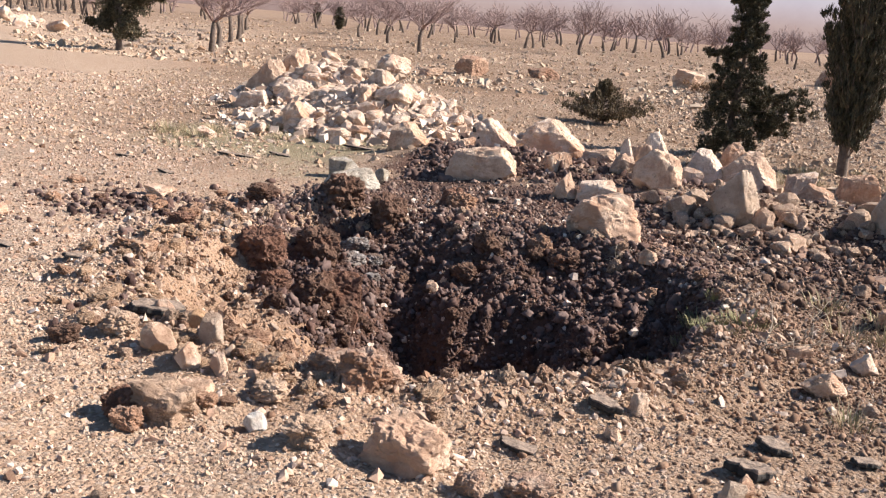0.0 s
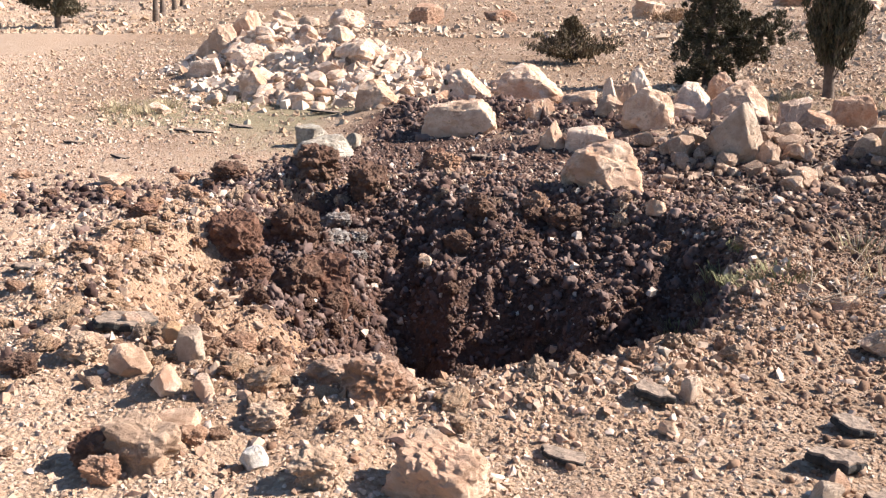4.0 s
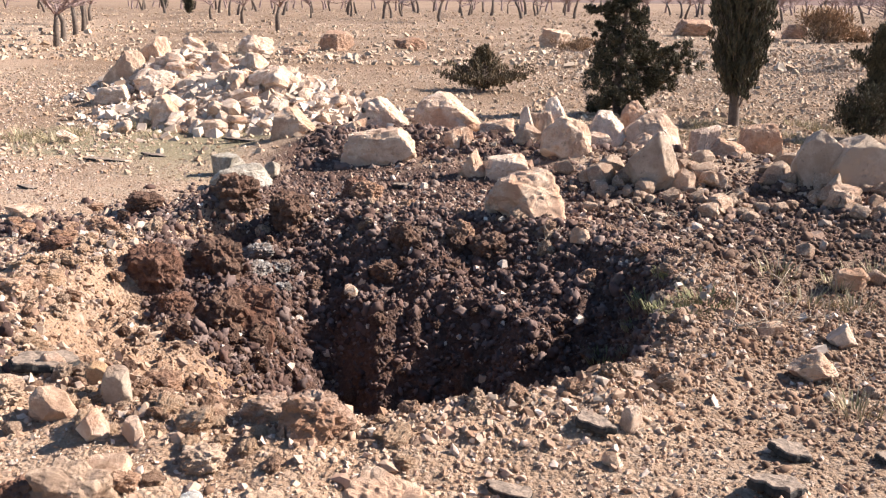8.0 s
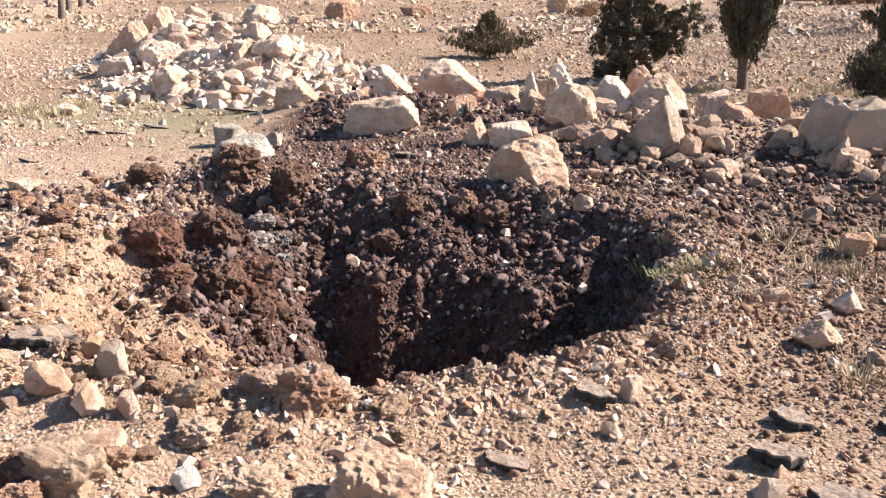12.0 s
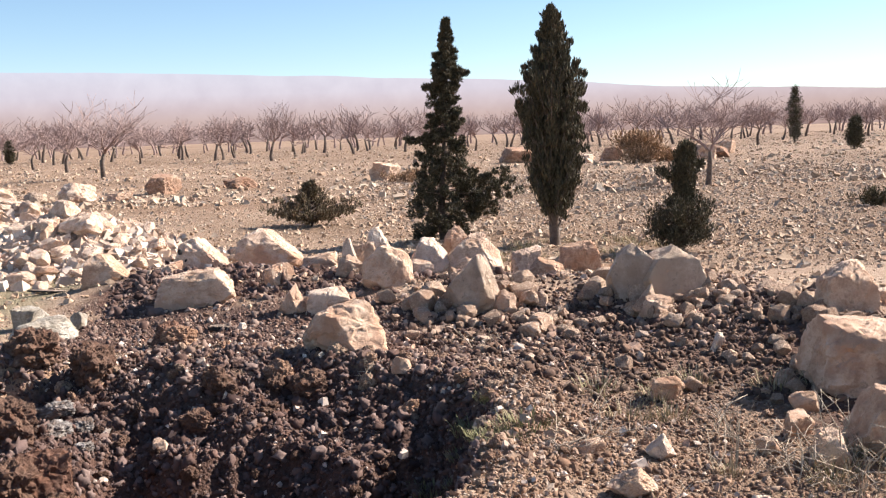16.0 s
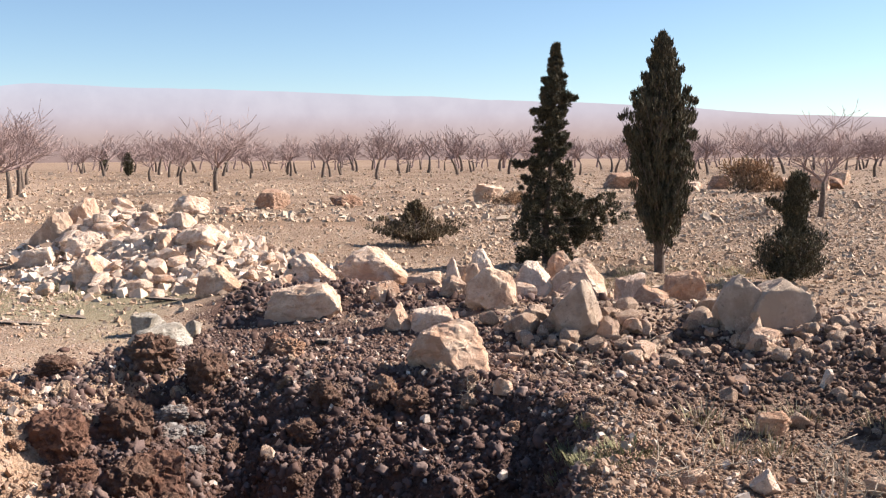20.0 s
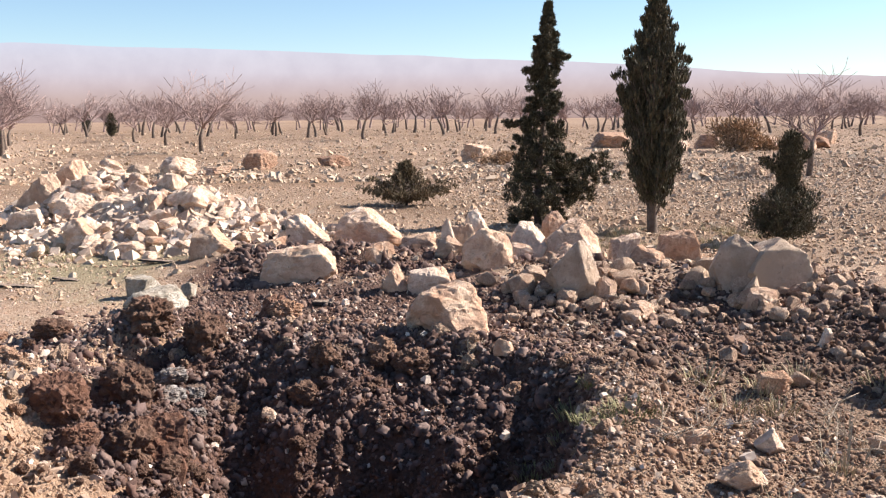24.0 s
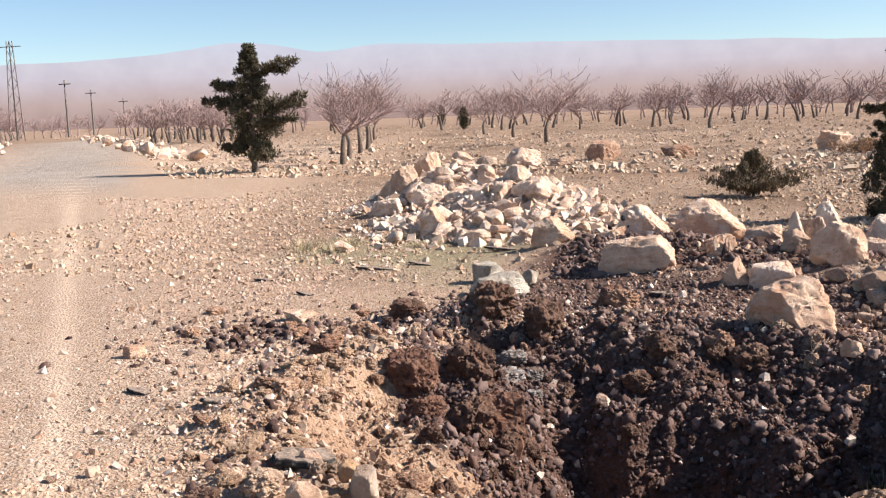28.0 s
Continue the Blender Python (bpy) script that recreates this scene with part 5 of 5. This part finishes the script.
chip(710, 0.4, 3.45, 0.09, 0.11, "rounded tan stone beside an asphalt flake")
chip(711, 0.31, 3.2, 0.08, 0.06, "small pale stone on gravel")
chip(712, 1.28, 4.14, 0.23, 0.13, "pinkish triangular stone lying flat", turn=0, faces=PEAK)
chip(713, 0.41, 6.48, 0.14, 0.13, "small pale ochre stone on dark soil")
chip(714, 0.75, 2.76, 0.1, 0.1, "grey stone slab on gravel", GREY_STONE, 30)
chip(734, 0.8, 2.84, 0.09, 0.09, "tan stone beside an asphalt slab", turn=50)
chip(735, -2.02, 3.84, 0.11, 0.1, "white stone in the hollow of an asphalt slab", WHITE_STONE, 20)
chip(715, -3.6, 6.82, 0.29, 0.1, "flat cream stone among brown clods", turn=12, tilt=6)
chip(716, -4.18, 5.5, 0.16, 0.1, "cream wedge stone on gravel", turn=40)
chip(717, 1.55, 4.6, 0.15, 0.13, "pale upright stone in dry grass", WHITE_STONE, faces=PEAK)
chip(718, 1.25, 4.75, 0.14, 0.08, "small tan stone in dry grass")
chip(731, -2.36, 8.22, 0.54, 0.24, "grey-green weathered slab on the crater's back edge", GREEN_STONE, 20, 0, 0.8, 0.6, BLUNT)
chip(732, -2.18, 8.62, 0.16, 0.18, "small pale stone behind a weathered slab", GREEN_STONE, 30)
chip(720, -2.62, 8.75, 0.31, 0.22, "dark grey stone behind a slab", GREEN_STONE, 20)
chip(721, 2.3, 4.75, 0.18, 0.16, "tan stone in the shade of a boulder", turn=10)
chip(722, 2.05, 4.55, 0.12, 0.1, "tan stone beside dry twigs")
chip(723, 2.5, 5.1, 0.18, 0.13, "pale stone at a boulder's foot")
chip(724, 1.75, 3.92, 0.08, 0.035, "small bright white flat stone", WHITE_STONE)
chip(736, 2.5, 6.37, 0.06, 0.15, "white upright limestone splinter in the bank", WHITE_STONE, 20, 14, faces=SQUARE)
chip(725, 1.9, 5.6, 0.22, 0.16, "tan limestone lump on the bank")
chip(726, -1.08, 6.1, 0.1, 0.09, "small tan stone on the crater wall")


def slab(seed, x, y, w, deep, thick, turn, tilt, label, name="asphalt_piece"):
    """A broken piece of asphalt: a crumbling dark body with a ragged edge and a dusty skin on top."""
    rng = random.Random(seed)
    thick *= 0.7
    base = new(name)
    base.matrix_world = pose(x, y, seat(x, y) + 0.3 * thick + 0.12 * deep * math.sin(radians(tilt)), -0.3 * tilt, 0.4 * tilt, turn)
    tagged(base, label, "debris", "asphalt pieces")
    shift = Vector((seed * 3.7, seed * 1.3, 0.0))
    corners = [(rng.uniform(0, 6.283), rng.uniform(0.7, 1.0)) for _ in range(7)]

    def reach(a):
        r = min(f / max(0.15, math.cos(a - c)) for c, f in corners + [(0.0, 1.0), (1.57, 1.0), (3.14, 1.0), (4.71, 1.0)] if math.cos(a - c) > 0.1)
        q = Vector((math.cos(a), math.sin(a), 0)) + shift
        return r * (1 + 0.14 * noise.fractal(q * 3.0, 0.8, 2.1, 4))

    for part_name, low, high, share, mat in (("body", -0.5, 0.36, 1.0, ASPHALT), ("dusty_skin", 0.3, 0.6, 0.95, ASPHALT_TOP)):
        bm = bmesh.new()
        count, rings, levels = 40, 7, []
        for q in range(rings + 3):
            row = []
            out = min(1.0, (q + 1) / rings) if q < rings else (1.02, 0.96, 0.72)[q - rings]
            for k in range(count):
                a = 2 * math.pi * k / count
                r = reach(a) * share * out
                px, py = 0.5 * w * r * math.cos(a), 0.5 * deep * r * math.sin(a)
                rise = noise.fractal(Vector((px, py, 0)) * 22 + shift, 0.8, 2.1, 4)
                z = high + 0.22 * rise if q < rings else ((low + high) / 2 + 0.25 * rise, low * 0.7 + 0.2 * rise, low + 0.25 * rise)[q - rings]
                row.append(bm.verts.new((px, py, z * thick)))
            levels.append(row)
        bm.faces.new(levels[0])
        bm.faces.new(levels[-1][::-1])
        for q in range(len(levels) - 1):
            for k in range(count):
                bm.faces.new((levels[q][k], levels[q + 1][k], levels[q + 1][(k + 1) % count], levels[q][(k + 1) % count]))
        bmesh.ops.recalc_face_normals(bm, faces=bm.faces[:])
        me = bpy.data.meshes.new(part_name)
        bm.to_mesh(me)
        bm.free()
        me.materials.append(mat)
        new(part_name, me).parent = base
    return base


slab(1, 0.26, 3.4, 0.17, 0.15, 0.045, -15, 20, "tilted black asphalt flake on gravel")
slab(2, 0.96, 3.33, 0.18, 0.15, 0.045, -20, 22, "tilted black asphalt slab with dusty top")
slab(3, 0.84, 3.03, 0.2, 0.17, 0.055, 10, 20, "broken black asphalt slab with dusty top")
slab(4, 0.98, 2.76, 0.26, 0.22, 0.05, -10, 8, "large grey asphalt slab on gravel")
slab(5, 1.32, 3.3, 0.16, 0.1, 0.03, 30, 16, "small black asphalt piece on gravel")
slab(6, -4.05, 9.45, 0.5, 0.16, 0.03, 6, 10, "thin dark asphalt strip on the ground")
slab(7, -3.7, 9.8, 0.34, 0.14, 0.03, -12, 10, "thin grey asphalt strip on the ground")
slab(8, -2.95, 10.6, 0.55, 0.14, 0.03, 4, 12, "long dark asphalt strip below the heap")
slab(9, -2.06, 3.86, 0.34, 0.26, 0.06, 20, 14, "grey asphalt slab among clods")
slab(10, -0.05, 3.0, 0.2, 0.1, 0.03, -10, 14, "dark asphalt sliver on gravel")
slab(11, -4.9, 8.6, 0.25, 0.1, 0.03, 12, 12, "thin dark asphalt flake on gravel")
slab(12, -4.1, 7.9, 0.22, 0.12, 0.03, -15, 14, "dark asphalt flake on the ground")
slab(13, -2.95, 4.55, 0.2, 0.14, 0.035, 25, 15, "dark asphalt flake on gravel")
slab(15, -0.95, 8.15, 0.2, 0.12, 0.05, 5, 8, "black torn flake beside a white stone")
chip(733, -0.78, 8.12, 0.07, 0.06, "small white stone on dark soil", WHITE_STONE)
slab(14, -3.6, 4.75, 0.18, 0.1, 0.03, -10, 12, "small dark asphalt flake on gravel")


# ---- dry grass, twigs and scrub ----
def tuft_mesh(name, seed, count, height, width, mat):
    rng = np.random.RandomState(seed)
    a, r = rng.uniform(0, 2 * np.pi, count), width * np.sqrt(rng.uniform(0, 1, count)) * 0.5
    foot = np.c_[r * np.cos(a), r * np.sin(a), np.full(count, -0.02)]
    lean = np.c_[np.cos(a) * rng.uniform(0.1, 0.9, count), np.sin(a) * rng.uniform(0.1, 0.9, count), rng.uniform(0.5, 1.1, count)] * height * rng.uniform(0.5, 1.1, count)[:, None]
    side = np.c_[-np.sin(a), np.cos(a), np.zeros(count)] * 0.0028
    deep = np.c_[np.cos(a), np.sin(a), np.zeros(count)] * 0.0022
    mid = foot + lean * 0.55 + [0, 0, 0.12 * height]
    v = np.stack([foot - side, foot + side, foot + deep, mid - side * 0.8, mid + side * 0.8, mid + deep, foot + lean], 1)
    tris = np.array([[0, 1, 4], [0, 4, 3], [1, 2, 5], [1, 5, 4], [2, 0, 3], [2, 3, 5], [3, 4, 6], [4, 5, 6], [5, 3, 6]])
    ob = mass(name, v, tris, mat, "", "")
    ob["kind"] = ""
    return ob


def tufts(name, seed, count, height, width, mat, spots, label, group):
    first = tuft_mesh(name, seed, count, height, width, mat)
    tagged(first, label, "grass", group)
    rng = random.Random(seed)
    for k, (tx, ty) in enumerate(spots):
        m = pose(tx, ty, seat(tx, ty), 0, 0, rng.uniform(0, 360))
        ob = copy_thing(first, m) if k else first
        ob.matrix_world = m @ Matrix.Scale(rng.uniform(0.7, 1.3), 4)


trng = random.Random(91)
tufts("dry_grass_tuft", 92, 60, 0.12, 0.18, STRAW, [(trng.uniform(1.2, 2.9), trng.uniform(3.3, 5.9)) for _ in range(22)], "tuft of dry straw-coloured grass on the bank", "dry grass on the bank")
tufts("low_grass_tuft", 93, 120, 0.07, 0.24, GREEN_BLADE, [(0.66 + trng.gauss(0, 0.17), 5.25 + trng.gauss(0, 0.2)) for _ in range(16)], "low greenish grass tuft at the crater's edge", "grass at the crater's edge")
tufts("field_grass_tuft", 94, 100, 0.12, 0.3, STRAW, [(trng.uniform(1.8, 4.2), trng.uniform(11.5, 13.6)) for _ in range(22)] + [(trng.uniform(-6, -3.2), trng.uniform(10.5, 12)) for _ in range(14)], "dry grass tuft among stones", "grass in the field")


def twig_bundle(seed, x, y, reach, label):
    rng = random.Random(seed)
    base = root("dry_twig", x, y, label, "twig", "dry twigs")
    for k in range(5):
        v, f = [], []
        a = rng.uniform(0, 6.28)
        p = Vector((0.03 * math.cos(a), 0.03 * math.sin(a), -0.01))
        way = Vector((math.cos(a), math.sin(a), rng.uniform(0.15, 0.9))).normalized()
        path = [p]
        for _ in range(4):
            way = (way + Vector((rng.gauss(0, 0.4), rng.gauss(0, 0.4), rng.gauss(-0.02, 0.25)))).normalized()
            p = p + way * reach / 4
            path.append(p)
        tube(v, f, path, [0.004, 0.0035, 0.003, 0.0022, 0.0015], 5)
        stem = mesh_object("stem", v, f, PALE_TWIG, base, True)
        for b in range(4):
            v, f = [], []
            s = path[rng.randint(1, 3)]
            e = s + Vector((rng.gauss(0, 1), rng.gauss(0, 1), rng.uniform(0, 1))).normalized() * reach * 0.3
            tube(v, f, [s, s.lerp(e, 0.5) + Vector((0, 0, 0.02 * reach)), e], [0.0026, 0.002, 0.0012], 4)
            mesh_object("side_twig", v, f, PALE_TWIG, stem, True)


STALK = island_material("dry_weed_stalk", [(0.4, 0.32, 0.22), (0.56, 0.47, 0.35), (0.3, 0.24, 0.16)])
tufts("dry_weed", 95, 16, 0.24, 0.26, STALK, [(2.35, 4.15), (2.5, 4.0), (2.2, 3.95), (1.95, 4.7), (2.05, 4.95), (1.55, 4.75), (2.6, 3.85), (1.8, 4.35)], "pale dry weed stalks on the bank", "dry weeds")
PALE_TWIG = plain("pale_dry_stem", (0.3, 0.235, 0.17), (0.52, 0.43, 0.33), 0.9, 30.0)
for k, (tx, ty, tr) in enumerate(((1.05, 4.75, 0.3), (1.3, 4.95, 0.34), (1.9, 4.9, 0.36), (2.15, 4.7, 0.4), (1.7, 4.3, 0.28), (2.3, 4.2, 0.4), (2.5, 4.05, 0.42), (1.0, 7.2, 0.25), (0.15, 6.55, 0.22), (1.5, 7.6, 0.24), (2.15, 4.35, 0.35), (2.35, 4.5, 0.4), (2.0, 4.15, 0.32), (2.45, 4.3, 0.38), (2.2, 4.05, 0.36))):
    twig_bundle(950 + k, tx, ty, tr, "pale dry branching twig on the soil")


def scrub(x, y, w, h, seed, mat, label, count=2600):
    base = root("scrub_bush", x, y, label, "bush")
    rng = random.Random(seed)
    centres = [(rng.gauss(0, 0.3) * w, rng.gauss(0, 0.22) * w, h * rng.uniform(0.1, 0.65)) for _ in range(26)]
    v, f = [], []
    for c in centres:
        tube(v, f, [Vector((0, 0, -0.05)), Vector(c) * 0.5 + Vector((0, 0, 0.05)), Vector(c)], [0.02, 0.012, 0.006], 4)
    mesh_object("stem_cluster", v, f, BARK, base)
    sprigs("crown", centres, [0.28 * h] * len(centres), count, 0.1 * h + 0.03, mat, base, seed, 0.8)


scrub(12.6, 41.5, 1.7, 1.6, 971, RUSSET, "rounded russet dry scrub bush between boulders")
scrub(14.0, 42.0, 1.2, 0.8, 972, RUSSET, "small russet dry scrub bush")
scrub(2.2, 32.0, 1.7, 0.5, 973, RUSSET, "low brown dry scrub beside a pale boulder")
scrub(9.6, 17.2, 0.7, 0.4, 974, BUSH_LEAF, "low green shrub on the stony field", 1500)
scrub(9.7, 14.6, 0.8, 0.5, 975, BUSH_LEAF, "low dark green shrub on the stony field", 1500)


# ---- the stone bank along the road ----
def road_stones():
    rng = random.Random(66)
    for k in range(70):
        t = rng.random() ** 1.3
        x, y = -22.5 - 40 * t + rng.gauss(0, 0.9), 34 + 46 * t + rng.gauss(0, 0.9)
        s = min(1.1, 0.5 * math.exp(rng.gauss(0, 0.4)))
        stone("roadside_stone", WHITES[k % 12], x, y, seat(x, y) + 0.25 * s, s, "white limestone block on the roadside bank", "stones along the road", rng)
    for k in range(26):
        t = rng.random()
        x, y = -34 - 40 * t + rng.gauss(0, 0.6), 33 + 48 * t + rng.gauss(0, 0.6)
        s = min(0.8, 0.4 * math.exp(rng.gauss(0, 0.4)))
        stone("roadside_stone", WHITES[k % 12], x, y, seat(x, y) + 0.25 * s, s, "white limestone block on the far roadside", "stones along the road", rng)


road_stones()
